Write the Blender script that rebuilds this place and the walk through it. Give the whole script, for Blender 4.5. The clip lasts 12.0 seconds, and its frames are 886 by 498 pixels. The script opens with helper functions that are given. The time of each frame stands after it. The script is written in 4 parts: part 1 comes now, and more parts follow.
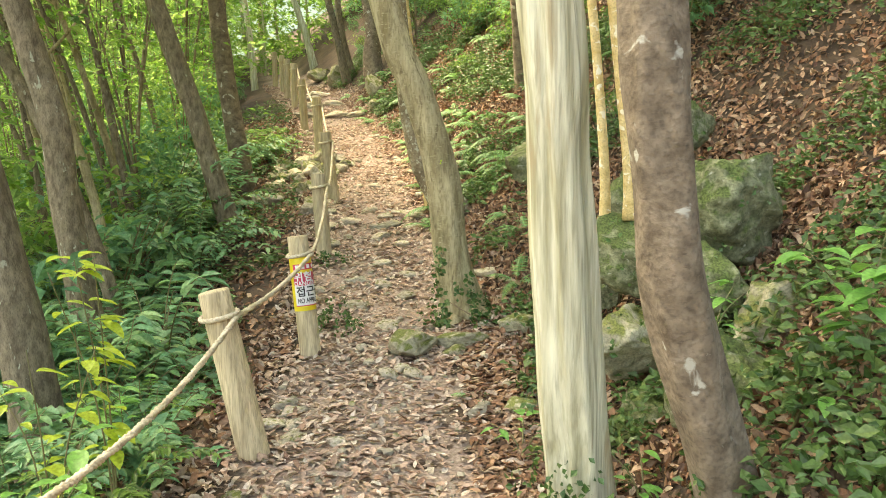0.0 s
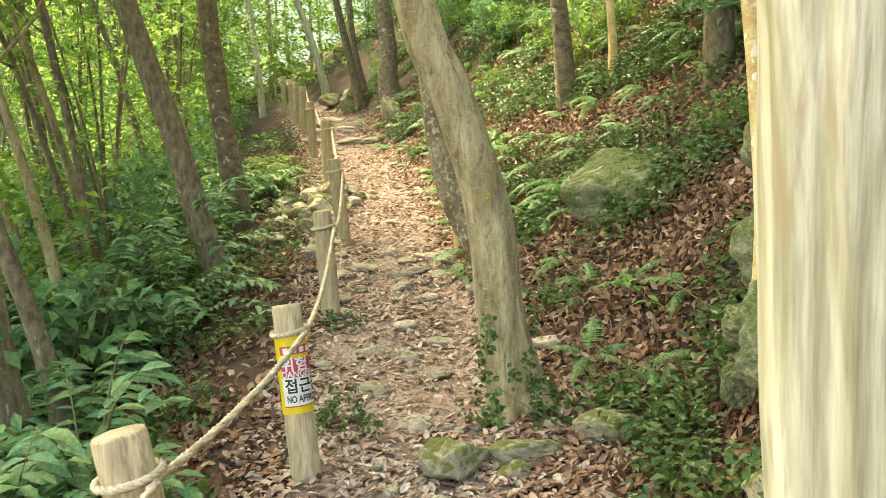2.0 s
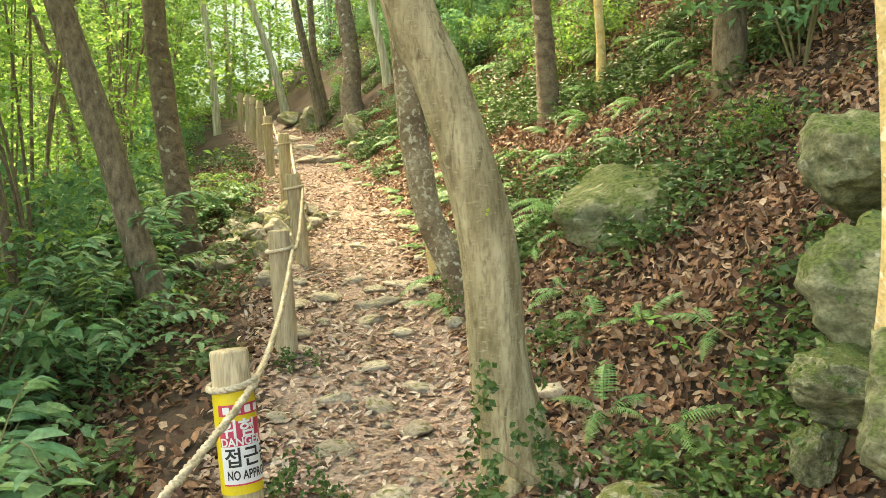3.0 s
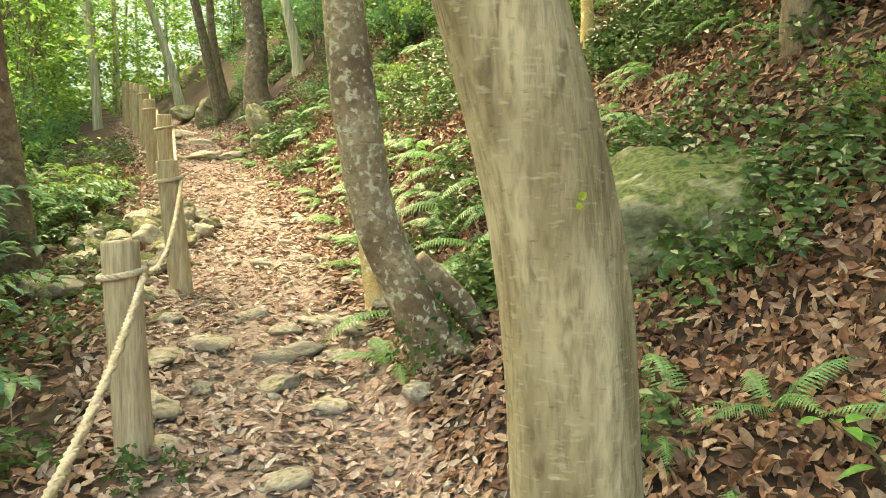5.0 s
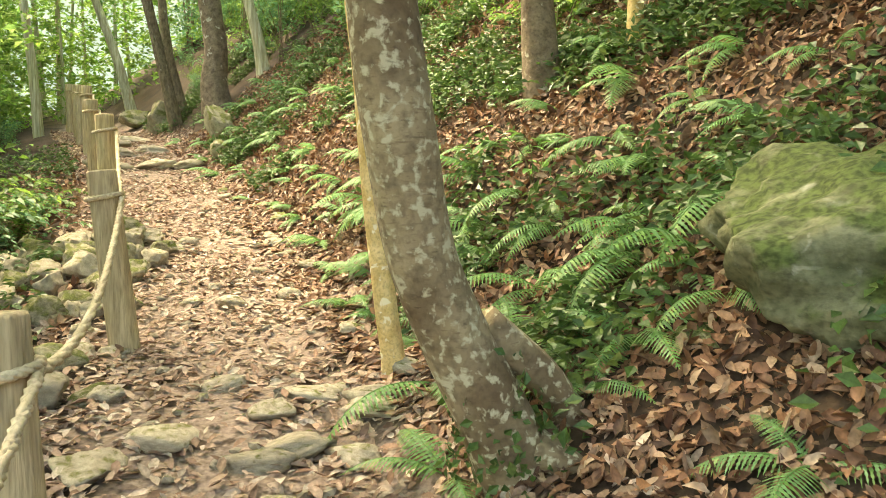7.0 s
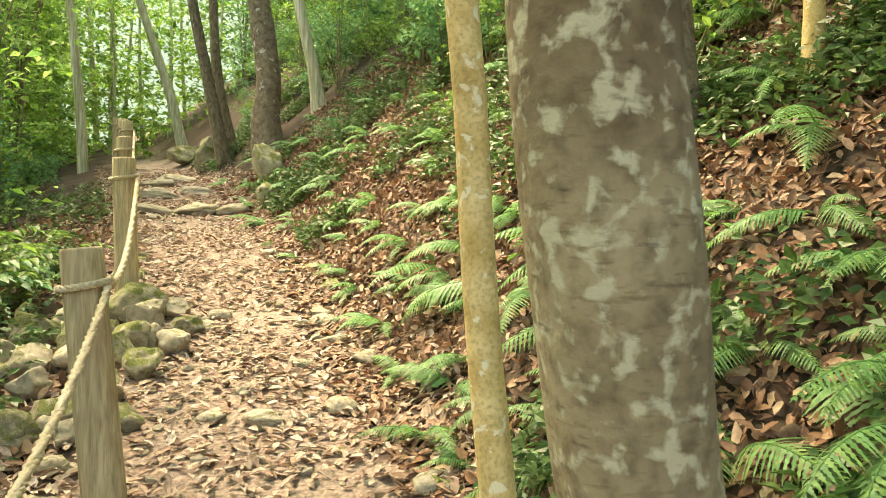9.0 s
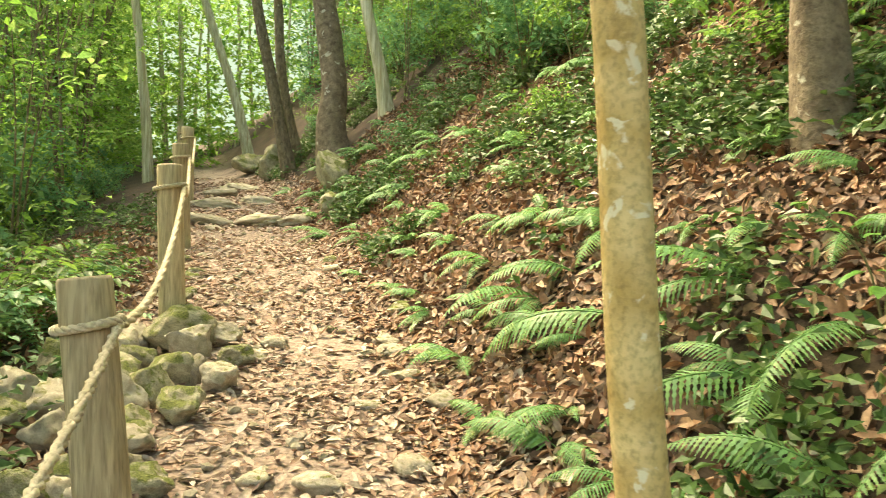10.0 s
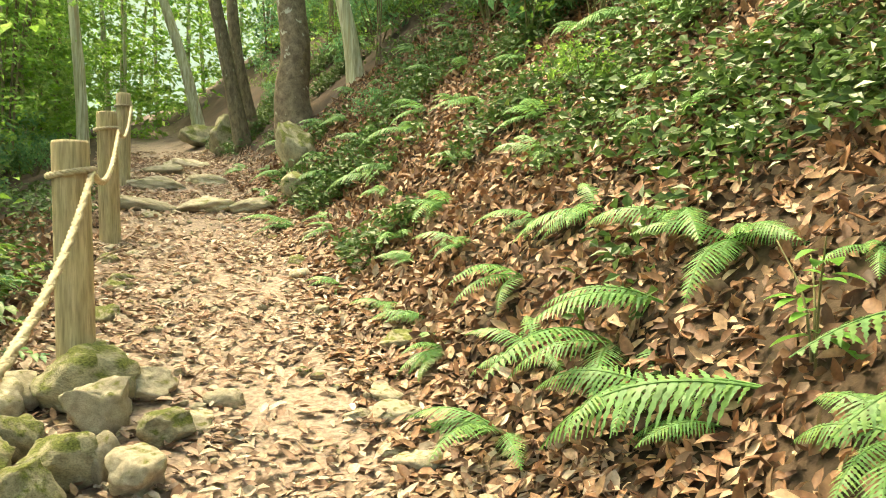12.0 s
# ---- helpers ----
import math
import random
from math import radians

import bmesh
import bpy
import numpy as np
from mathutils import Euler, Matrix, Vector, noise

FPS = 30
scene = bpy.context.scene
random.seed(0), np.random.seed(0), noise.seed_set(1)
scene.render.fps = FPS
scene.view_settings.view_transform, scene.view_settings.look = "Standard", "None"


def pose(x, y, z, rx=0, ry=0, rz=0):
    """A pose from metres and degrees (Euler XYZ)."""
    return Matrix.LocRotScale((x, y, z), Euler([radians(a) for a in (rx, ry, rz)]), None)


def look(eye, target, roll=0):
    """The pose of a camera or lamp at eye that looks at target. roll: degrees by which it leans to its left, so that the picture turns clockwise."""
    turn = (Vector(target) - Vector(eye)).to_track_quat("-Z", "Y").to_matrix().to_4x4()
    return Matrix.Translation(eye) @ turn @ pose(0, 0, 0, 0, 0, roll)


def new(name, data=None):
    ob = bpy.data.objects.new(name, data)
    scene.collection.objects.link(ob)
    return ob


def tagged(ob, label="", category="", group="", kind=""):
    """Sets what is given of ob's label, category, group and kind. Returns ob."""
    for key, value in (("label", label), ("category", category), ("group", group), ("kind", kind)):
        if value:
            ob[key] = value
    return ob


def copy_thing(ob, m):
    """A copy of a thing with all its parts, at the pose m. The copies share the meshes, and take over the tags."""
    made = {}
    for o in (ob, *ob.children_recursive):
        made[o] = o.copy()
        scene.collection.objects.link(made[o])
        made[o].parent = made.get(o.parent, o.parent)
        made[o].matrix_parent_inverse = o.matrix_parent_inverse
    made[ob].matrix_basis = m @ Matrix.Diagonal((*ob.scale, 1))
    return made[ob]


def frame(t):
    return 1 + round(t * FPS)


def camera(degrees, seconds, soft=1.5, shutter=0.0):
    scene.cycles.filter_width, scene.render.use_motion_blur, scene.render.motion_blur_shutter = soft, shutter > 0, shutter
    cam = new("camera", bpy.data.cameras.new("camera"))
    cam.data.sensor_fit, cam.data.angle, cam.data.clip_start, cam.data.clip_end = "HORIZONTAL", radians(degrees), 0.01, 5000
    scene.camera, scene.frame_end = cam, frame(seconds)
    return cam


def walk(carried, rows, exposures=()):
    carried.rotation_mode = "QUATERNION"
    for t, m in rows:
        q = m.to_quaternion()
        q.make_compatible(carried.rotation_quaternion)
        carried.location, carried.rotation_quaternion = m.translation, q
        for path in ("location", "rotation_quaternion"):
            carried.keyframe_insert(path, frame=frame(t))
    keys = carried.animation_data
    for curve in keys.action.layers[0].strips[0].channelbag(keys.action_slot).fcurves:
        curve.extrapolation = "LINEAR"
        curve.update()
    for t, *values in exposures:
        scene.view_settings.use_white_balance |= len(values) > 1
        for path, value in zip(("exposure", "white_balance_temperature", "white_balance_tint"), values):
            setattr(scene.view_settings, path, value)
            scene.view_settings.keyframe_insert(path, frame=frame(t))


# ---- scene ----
LENS = 55.1
PATH = [
    (0, (0.276, 0.088, 1.518), (0.231, 2.069, 1.247), -0.9),
    (0.5, (0.21, 0.51, 1.518), (0.148, 2.497, 1.29), -1.1),
    (1, (0.103, 0.971, 1.481), (0.009, 2.961, 1.313), -1.7),
    (1.5, (0.115, 1.434, 1.47), (-0.073, 3.416, 1.276), -1.3),
    (2, (0.065, 1.896, 1.491), (-0.017, 3.884, 1.287), -1.6),
    (2.5, (-0.003, 2.375, 1.454), (-0.006, 4.37, 1.31), -0.3),
    (3, (-0.102, 2.817, 1.409), (-0.083, 4.812, 1.265), -0.7),
    (3.2, (-0.119, 2.984, 1.41), (-0.077, 4.977, 1.247), -1.0),
    (4.8, (-0.258, 4.851, 1.297), (-0.088, 6.84, 1.182), -0.3),
    (5, (-0.289, 5.026, 1.304), (-0.052, 7.008, 1.187), 0.1),
    (5.5, (-0.361, 5.403, 1.318), (-0.051, 7.373, 1.166), -0.4),
    (6, (-0.387, 5.729, 1.323), (-0.054, 7.698, 1.221), 0.0),
    (6.5, (-0.456, 6.085, 1.321), (-0.235, 8.07, 1.206), -0.2),
    (7, (-0.476, 6.431, 1.364), (-0.146, 8.401, 1.263), -0.6),
    (7.2, (-0.488, 6.564, 1.386), (-0.161, 8.537, 1.355), -0.4),
    (8.8, (-0.517, 7.622, 1.586), (-0.265, 9.606, 1.543), 0.7),
    (9, (-0.508, 7.774, 1.587), (-0.295, 9.763, 1.569), 0.6),
    (9.5, (-0.519, 8.196, 1.625), (-0.278, 10.181, 1.633), 1.0),
    (10, (-0.543, 8.497, 1.639), (-0.484, 10.496, 1.639), 0.8),
    (10.5, (-0.617, 8.855, 1.666), (-0.697, 10.849, 1.529), 0.8),
    (11, (-0.705, 9.154, 1.716), (-0.605, 11.149, 1.602), 0.9),
    (11.5, (-0.726, 9.416, 1.737), (-0.609, 11.412, 1.794), -0.5),
    (12, (-0.751, 9.87, 1.797), (-0.59, 11.863, 1.734), 0.9),
]
EXPOSURE, KELVIN, TINT, SKY, SUN = 3.03, 9700, 7, 0.15, 1.4
cam = camera(LENS, 12.0, 0.7, 0.15)
walk(cam, [(t, look(eye, target, roll)) for t, eye, target, roll in PATH], [(0, EXPOSURE, KELVIN, TINT), (5, EXPOSURE, KELVIN, TINT), (9, EXPOSURE - 0.17, KELVIN, TINT - 2), (12, EXPOSURE - 0.22, KELVIN, TINT - 6)])

# ---- light: bright, slightly hazy day under a leaf canopy ----
world = bpy.data.worlds.new("world")
scene.world = world
world.use_nodes = True
sky = world.node_tree.nodes.new("ShaderNodeTexSky")
sky.sky_type, sky.sun_disc = "NISHITA", False
sky.sun_elevation, sky.sun_rotation = radians(58), radians(-50)
sky.air_density, sky.dust_density = 1.0, 3.0
world.node_tree.links.new(sky.outputs[0], world.node_tree.nodes["Background"].inputs[0])
world.node_tree.nodes["Background"].inputs[1].default_value = SKY
sun = new("sun", bpy.data.lights.new("sun", "SUN"))
sun.data.energy, sun.data.angle, sun.data.color = SUN, radians(25), (1.0, 0.95, 0.85)
sun.matrix_world = look((0, 0, 0), (math.sin(radians(50)) * math.cos(radians(58)), -math.cos(radians(50)) * math.cos(radians(58)), -math.sin(radians(58))))


# ---- materials ----
def material(name, low, high, scale=8.0, rough=0.85, bump=0.4, stretch=(1, 1, 1), spots=None, spot_scale=5.0, spot_cut=0.58, fine=60.0, moss=None, moss_cut=0.55, spec=0.3, per_object=0.0, trodden=None, spot_soft=0.05, spot_twist=0.5, dashes=None):
    """A rough natural surface: two tones at a large and a fine scale, with optional blotches and moss on upward faces."""
    m = bpy.data.materials.new(name)
    m.use_nodes = True
    n, l = m.node_tree.nodes, m.node_tree.links
    bsdf = n["Principled BSDF"]
    bsdf.inputs["Roughness"].default_value = rough
    bsdf.inputs["Specular IOR Level"].default_value = spec
    co = n.new("ShaderNodeTexCoord")
    mp = n.new("ShaderNodeMapping")
    mp.inputs["Scale"].default_value = stretch
    l.new(co.outputs["Object"], mp.inputs[0])

    def noisy(s, detail=5.0, dist=0.0):
        t = n.new("ShaderNodeTexNoise")
        t.inputs["Scale"].default_value, t.inputs["Detail"].default_value, t.inputs["Distortion"].default_value = s, detail, dist
        l.new(mp.outputs[0], t.inputs["Vector"])
        return t

    def mixed(fac, a, b):
        x = n.new("ShaderNodeMix")
        x.data_type = "RGBA"
        for sock, v in ((x.inputs[0], fac), (x.inputs[6], a), (x.inputs[7], b)):
            if isinstance(v, (tuple, float)):
                sock.default_value = v
            else:
                l.new(v, sock)
        return x.outputs[2]

    def ramp(src, a, b):
        r = n.new("ShaderNodeMapRange")
        r.inputs[1].default_value, r.inputs[2].default_value = a, b
        l.new(src, r.inputs[0])
        return r.outputs[0]

    big, small = noisy(scale, 6.0, 0.25), noisy(fine, 4.0)
    c = mixed(ramp(big.outputs[0], 0.32, 0.68), (*low, 1), (*high, 1))
    c = mixed(ramp(small.outputs[0], 0.45, 0.72), c, mixed(0.55, c, (*[v * 0.45 for v in low], 1)))
    if trodden:
        at = n.new("ShaderNodeAttribute")
        at.attribute_name = "trodden"
        c = mixed(at.outputs["Fac"], c, mixed(ramp(small.outputs[0], 0.35, 0.7), (*trodden[1], 1), (*trodden[0], 1)))
    if spots:
        sp = noisy(spot_scale, 4.0, spot_twist)
        c = mixed(ramp(sp.outputs[0], spot_cut, spot_cut + spot_soft), c, (*spots, 1))
    if dashes:
        dm, dn = n.new("ShaderNodeMapping"), n.new("ShaderNodeTexNoise")
        dm.inputs["Scale"].default_value = (26, 26, 90)
        dn.inputs["Scale"].default_value, dn.inputs["Detail"].default_value = 1.0, 3.0
        l.new(co.outputs["Object"], dm.inputs[0])
        l.new(dm.outputs[0], dn.inputs["Vector"])
        c = mixed(ramp(dn.outputs[0], 0.58, 0.78), c, (*dashes, 1))
        c = mixed(ramp(dn.outputs[0], 0.36, 0.24), c, mixed(0.5, c, (*[v * 0.35 for v in low], 1)))
    if moss:
        g = n.new("ShaderNodeNewGeometry")
        sep = n.new("ShaderNodeSeparateXYZ")
        l.new(g.outputs["Normal"], sep.inputs[0])
        mo = noisy(scale * 0.7, 6.0, 0.4)
        add = n.new("ShaderNodeMath")
        add.operation = "MULTIPLY_ADD"
        l.new(sep.outputs[2], add.inputs[0])
        add.inputs[1].default_value = 0.22
        l.new(mo.outputs[0], add.inputs[2])
        c = mixed(ramp(add.outputs[0], moss_cut, moss_cut + 0.14), c, mixed(ramp(small.outputs[0], 0.35, 0.65), (*moss, 1), (*[v * 0.4 for v in moss], 1)))
    if per_object:
        oi = n.new("ShaderNodeObjectInfo")
        hsv = n.new("ShaderNodeHueSaturation")
        r = n.new("ShaderNodeMapRange")
        r.inputs[3].default_value, r.inputs[4].default_value = 1 - per_object, 1 + per_object
        l.new(oi.outputs["Random"], r.inputs[0])
        l.new(r.outputs[0], hsv.inputs["Value"])
        l.new(c, hsv.inputs["Color"])
        c = hsv.outputs[0]
    l.new(c, bsdf.inputs["Base Color"])
    bp = n.new("ShaderNodeBump")
    bp.inputs["Strength"].default_value, bp.inputs["Distance"].default_value = bump, 0.012
    mx = n.new("ShaderNodeMath")
    mx.operation = "MULTIPLY_ADD"
    l.new(small.outputs[0], mx.inputs[0])
    mx.inputs[1].default_value = 0.5
    l.new(big.outputs[0], mx.inputs[2])
    l.new(mx.outputs[0], bp.inputs["Height"])
    l.new(bp.outputs[0], bsdf.inputs["Normal"])
    return m


def leaf_material(name, tones, rough=0.5, through_light=0.35, spec=0.4):
    """Leaves: every leaf takes a tone of its own; green ones let some light through."""
    m = bpy.data.materials.new(name)
    m.use_nodes = True
    n, l = m.node_tree.nodes, m.node_tree.links
    bsdf, out = n["Principled BSDF"], n["Material Output"]
    g = n.new("ShaderNodeNewGeometry")
    r = n.new("ShaderNodeValToRGB")
    while len(r.color_ramp.elements) < len(tones):
        r.color_ramp.elements.new(0.5)
    for i, (e, c) in enumerate(zip(r.color_ramp.elements, tones)):
        e.position, e.color = i / (len(tones) - 1), (*c, 1)
    l.new(g.outputs["Random Per Island"], r.inputs[0])
    tx = n.new("ShaderNodeTexNoise")
    tx.inputs["Scale"].default_value, tx.inputs["Detail"].default_value = 70.0, 4.0
    co = n.new("ShaderNodeTexCoord")
    l.new(co.outputs["Object"], tx.inputs["Vector"])
    hsv = n.new("ShaderNodeHueSaturation")
    mr = n.new("ShaderNodeMapRange")
    mr.inputs[1].default_value, mr.inputs[2].default_value, mr.inputs[3].default_value, mr.inputs[4].default_value = 0.3, 0.7, 0.7, 1.25
    l.new(tx.outputs[0], mr.inputs[0])
    l.new(mr.outputs[0], hsv.inputs["Value"])
    l.new(r.outputs[0], hsv.inputs["Color"])
    l.new(hsv.outputs[0], bsdf.inputs["Base Color"])
    bsdf.inputs["Roughness"].default_value = rough
    bsdf.inputs["Specular IOR Level"].default_value = spec
    if through_light:
        tl, mix = n.new("ShaderNodeBsdfTranslucent"), n.new("ShaderNodeMixShader")
        l.new(hsv.outputs[0], tl.inputs[0])
        mix.inputs[0].default_value = through_light
        l.new(bsdf.outputs[0], mix.inputs[1])
        l.new(tl.outputs[0], mix.inputs[2])
        l.new(mix.outputs[0], out.inputs[0])
    return m


def flat_material(name, colour, rough=0.6):
    m = bpy.data.materials.new(name)
    m.use_nodes = True
    n, l = m.node_tree.nodes, m.node_tree.links
    bsdf = n["Principled BSDF"]
    bsdf.inputs["Roughness"].default_value = rough
    t, r = n.new("ShaderNodeTexNoise"), n.new("ShaderNodeMix")
    r.data_type = "RGBA"
    t.inputs["Scale"].default_value = 35.0
    r.inputs[6].default_value, r.inputs[7].default_value = (*colour, 1), (*[v * 0.72 for v in colour], 1)
    l.new(t.outputs[0], r.inputs[0])
    l.new(r.outputs[2], bsdf.inputs["Base Color"])
    return m


SOIL = material("soil", (0.030, 0.021, 0.014), (0.085, 0.056, 0.036), 3.0, 0.95, 0.9, spots=(0.07, 0.045, 0.03), spot_scale=5.0, spot_cut=0.6, fine=45.0, trodden=((0.15, 0.108, 0.084), (0.36, 0.275, 0.222)))
ROCK = material("mossy_rock", (0.22, 0.20, 0.13), (0.46, 0.42, 0.29), 3.5, 0.9, 0.9, fine=22.0, moss=(0.19, 0.21, 0.06), moss_cut=0.58, per_object=0.2)
STONE = material("path_stone", (0.30, 0.26, 0.19), (0.52, 0.46, 0.35), 4.0, 0.9, 0.6, fine=40.0, moss=(0.22, 0.22, 0.07), moss_cut=0.72, per_object=0.25)
BOULDER = material("mossy_boulder", (0.085, 0.095, 0.045), (0.29, 0.29, 0.17), 6.0, 0.9, 1.0, spots=(0.36, 0.36, 0.27), spot_scale=7.0, spot_cut=0.62, spot_soft=0.10, fine=26.0, moss=(0.115, 0.155, 0.045), moss_cut=0.52)
POST_WOOD = material("weathered_post_wood", (0.36, 0.28, 0.165), (0.60, 0.49, 0.31), 5.0, 0.85, 0.5, stretch=(9, 9, 0.8), fine=14.0, per_object=0.12)
ROPE = material("hemp_rope", (0.46, 0.38, 0.25), (0.66, 0.57, 0.41), 9.0, 0.9, 0.5, fine=90.0)
BARK_OLIVE = material("olive_grey_bark", (0.22, 0.172, 0.085), (0.50, 0.42, 0.25), 4.0, 0.9, 0.9, stretch=(3.2, 3.2, 0.8), spots=(0.15, 0.115, 0.06), spot_scale=7.0, spot_cut=0.60, spot_soft=0.12, fine=22.0, dashes=(0.45, 0.385, 0.235))
BARK_PALE = material("pale_fluted_bark", (0.34, 0.31, 0.18), (0.68, 0.66, 0.49), 2.4, 0.85, 0.9, stretch=(9, 9, 0.55), spots=(0.36, 0.28, 0.16), spot_scale=1.6, spot_cut=0.58, spot_soft=0.12, fine=7.0)
BARK_DARK = material("dark_lichened_bark", (0.12, 0.09, 0.06), (0.28, 0.22, 0.155), 14.0, 0.9, 1.0, spots=(0.45, 0.43, 0.35), spot_scale=9.0, spot_cut=0.64, spot_soft=0.04, fine=55.0, dashes=(0.20, 0.15, 0.10))
BARK_MOTTLED = material("mottled_bark", (0.135, 0.092, 0.052), (0.37, 0.30, 0.185), 3.5, 0.85, 0.9, spots=(0.50, 0.47, 0.33), spot_scale=30.0, spot_cut=0.54, spot_soft=0.10, spot_twist=0.3, fine=38.0, dashes=(0.16, 0.115, 0.065))
BARK_TAN = material("smooth_tan_bark", (0.56, 0.38, 0.14), (0.78, 0.60, 0.30), 14.0, 0.7, 0.3, spots=(0.80, 0.72, 0.52), spot_scale=22.0, spot_cut=0.60, fine=90.0)
BARK_GREY = material("grey_brown_bark", (0.12, 0.095, 0.06), (0.29, 0.235, 0.155), 12.0, 0.9, 0.9, stretch=(2.2, 2.2, 0.9), spots=(0.36, 0.36, 0.26), spot_scale=11.0, spot_cut=0.65, fine=60.0, per_object=0.25)
LITTER = leaf_material("dry_leaves", [(0.095, 0.047, 0.027), (0.30, 0.155, 0.085), (0.155, 0.074, 0.042), (0.42, 0.27, 0.17), (0.06, 0.034, 0.023), (0.33, 0.17, 0.092), (0.48, 0.35, 0.24), (0.155, 0.083, 0.05), (0.095, 0.047, 0.03), (0.30, 0.155, 0.082)], 0.65, 0.1, 0.35)
GREEN = leaf_material("green_leaves", [(0.09, 0.19, 0.04), (0.16, 0.31, 0.06), (0.07, 0.15, 0.04), (0.26, 0.41, 0.09), (0.12, 0.24, 0.06)], 0.42, 0.55)
BRIGHT = leaf_material("bright_canopy_leaves", [(0.15, 0.32, 0.06), (0.24, 0.42, 0.07), (0.15, 0.32, 0.09), (0.40, 0.55, 0.17), (0.10, 0.22, 0.05)], 0.45, 0.68)
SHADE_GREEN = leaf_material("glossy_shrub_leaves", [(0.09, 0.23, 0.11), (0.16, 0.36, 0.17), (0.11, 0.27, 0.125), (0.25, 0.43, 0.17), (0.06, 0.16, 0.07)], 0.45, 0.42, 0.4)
FERN = leaf_material("fern_green", [(0.13, 0.29, 0.09), (0.20, 0.40, 0.17), (0.15, 0.32, 0.09), (0.24, 0.42, 0.13)], 0.5, 0.4)
IVY = leaf_material("ground_cover_leaves", [(0.04, 0.095, 0.027), (0.085, 0.165, 0.045), (0.055, 0.12, 0.027), (0.14, 0.20, 0.06)], 0.4, 0.25)
BROAD = leaf_material("broad_seedling_leaves", [(0.12, 0.32, 0.07), (0.17, 0.40, 0.08), (0.10, 0.27, 0.06)], 0.35, 0.35, 0.5)
YELLOW_GREEN = leaf_material("young_yellow_leaves", [(0.30, 0.42, 0.05), (0.42, 0.52, 0.06), (0.22, 0.38, 0.06)], 0.4, 0.5)
STEM = flat_material("plant_stem", (0.16, 0.15, 0.06), 0.7)
TWIG = flat_material("dry_twig", (0.26, 0.18, 0.11), 0.8)
YELLOW = flat_material("yellow_sign_paint", (0.80, 0.60, 0.03), 0.45)
WHITE = flat_material("white_sign_paint", (0.80, 0.79, 0.75), 0.45)
RED = flat_material("red_sign_paint", (0.62, 0.05, 0.10), 0.45)
BLACK = flat_material("black_sign_letters", (0.02, 0.02, 0.02), 0.5)
PATH_LITTER = leaf_material("bleached_dry_leaves", [(0.29, 0.175, 0.12), (0.45, 0.33, 0.25), (0.20, 0.11, 0.072), (0.53, 0.43, 0.34), (0.35, 0.21, 0.145), (0.57, 0.49, 0.40), (0.14, 0.08, 0.055), (0.40, 0.275, 0.20)], 0.7, 0.1, 0.3)
# backdrop colour with haze painted in; emission brightens it, as no sun reaches it
HAZE_GLOW = flat_material("painted_haze_glow_green", (0.42, 0.54, 0.44), 1.0)
HAZE_GLOW.node_tree.nodes["Principled BSDF"].inputs["Emission Color"].default_value = (0.60, 0.76, 0.66, 1)
HAZE_GLOW.node_tree.nodes["Principled BSDF"].inputs["Emission Strength"].default_value = 0.09


# ---- lie of the land ----
def lerp_table(v, table):
    return float(np.interp(v, [a for a, _ in table], [b for _, b in table]))


PATH_HEIGHT = [(-30, -0.6), (0, -0.06), (4, -0.08), (5.4, -0.05), (6.2, 0.02), (7.2, 0.14), (8.4, 0.33), (9.05, 0.45), (9.5, 0.53), (10.1, 0.61), (11.5, 0.81), (12.8, 1.01), (13.3, 1.13), (15, 1.44), (17.2, 1.76), (17.4, 1.88), (20, 2.3), (26, 3.1), (40, 5.0), (90, 10.0)]
PATH_CENTRE = [(-30, 0.1), (0, -0.05), (4.3, -0.18), (5.8, -0.24), (6.5, -0.27), (8.2, -0.44), (10, -0.73), (12, -1.05), (14, -1.5), (17, -2.15), (20, -3.0), (26, -4.9), (40, -9.0), (90, -20.0)]
BANK_START = [(0, 0.95), (3, 0.95), (5, 1.2), (7, 1.25), (9, 0.85), (11, 0.62), (14, 0.55), (30, 0.6)]
SHOULDER = [(6.6, 0.12), (7.4, 0.42), (9.2, 0.48), (10.6, 0.2), (12, 0.12)]
LEFT_FALL = [(0, 0.6), (6, 0.5), (9, 0.3), (13, 0.25), (20, 0.3)]


def smooth_table(v, table):
    return (lerp_table(v - 0.35, table) + lerp_table(v, table) + lerp_table(v + 0.35, table)) / 3


def ground_height(x, y):
    u = x - smooth_table(y, PATH_CENTRE)
    z = smooth_table(y, PATH_HEIGHT)
    b = u - lerp_table(y, BANK_START)
    if u > 0.35:
        z += lerp_table(y, SHOULDER) * (u - 0.35 - max(b, 0.0))
    if b > 0:
        z += 0.82 * b - 0.25 * (1 - math.exp(-b / 0.3)) + 0.12 * min(b, 1.0) if b < 3 else 2.33 + 0.62 * (b - 3)
    left = -u - 0.78
    if left > 0:
        f = lerp_table(y, LEFT_FALL)
        z -= f * left - f * 0.25 * (1 - math.exp(-left / 0.25)) if left < 14 else f * 13.75 + 0.1 * (left - 14)
    rough = 0.0 if abs(u) < 0.5 else min(1.0, (abs(u) - 0.5) / 0.8)
    n = noise.noise(Vector((x * 0.9, y * 0.9, 3.1))) * 0.10 + noise.noise(Vector((x * 2.7, y * 2.7, 8.4))) * 0.045
    return z + rough * n + noise.noise(Vector((x * 1.6, y * 1.6, 0.3))) * 0.025 + noise.noise(Vector((x * 6, y * 6, 5.3))) * 0.012


GX0, GY0, GSTEP = -9.0, -2.0, 0.07
GRID = np.array([[ground_height(GX0 + i * GSTEP, GY0 + j * GSTEP) for i in range(260)] for j in range(480)])


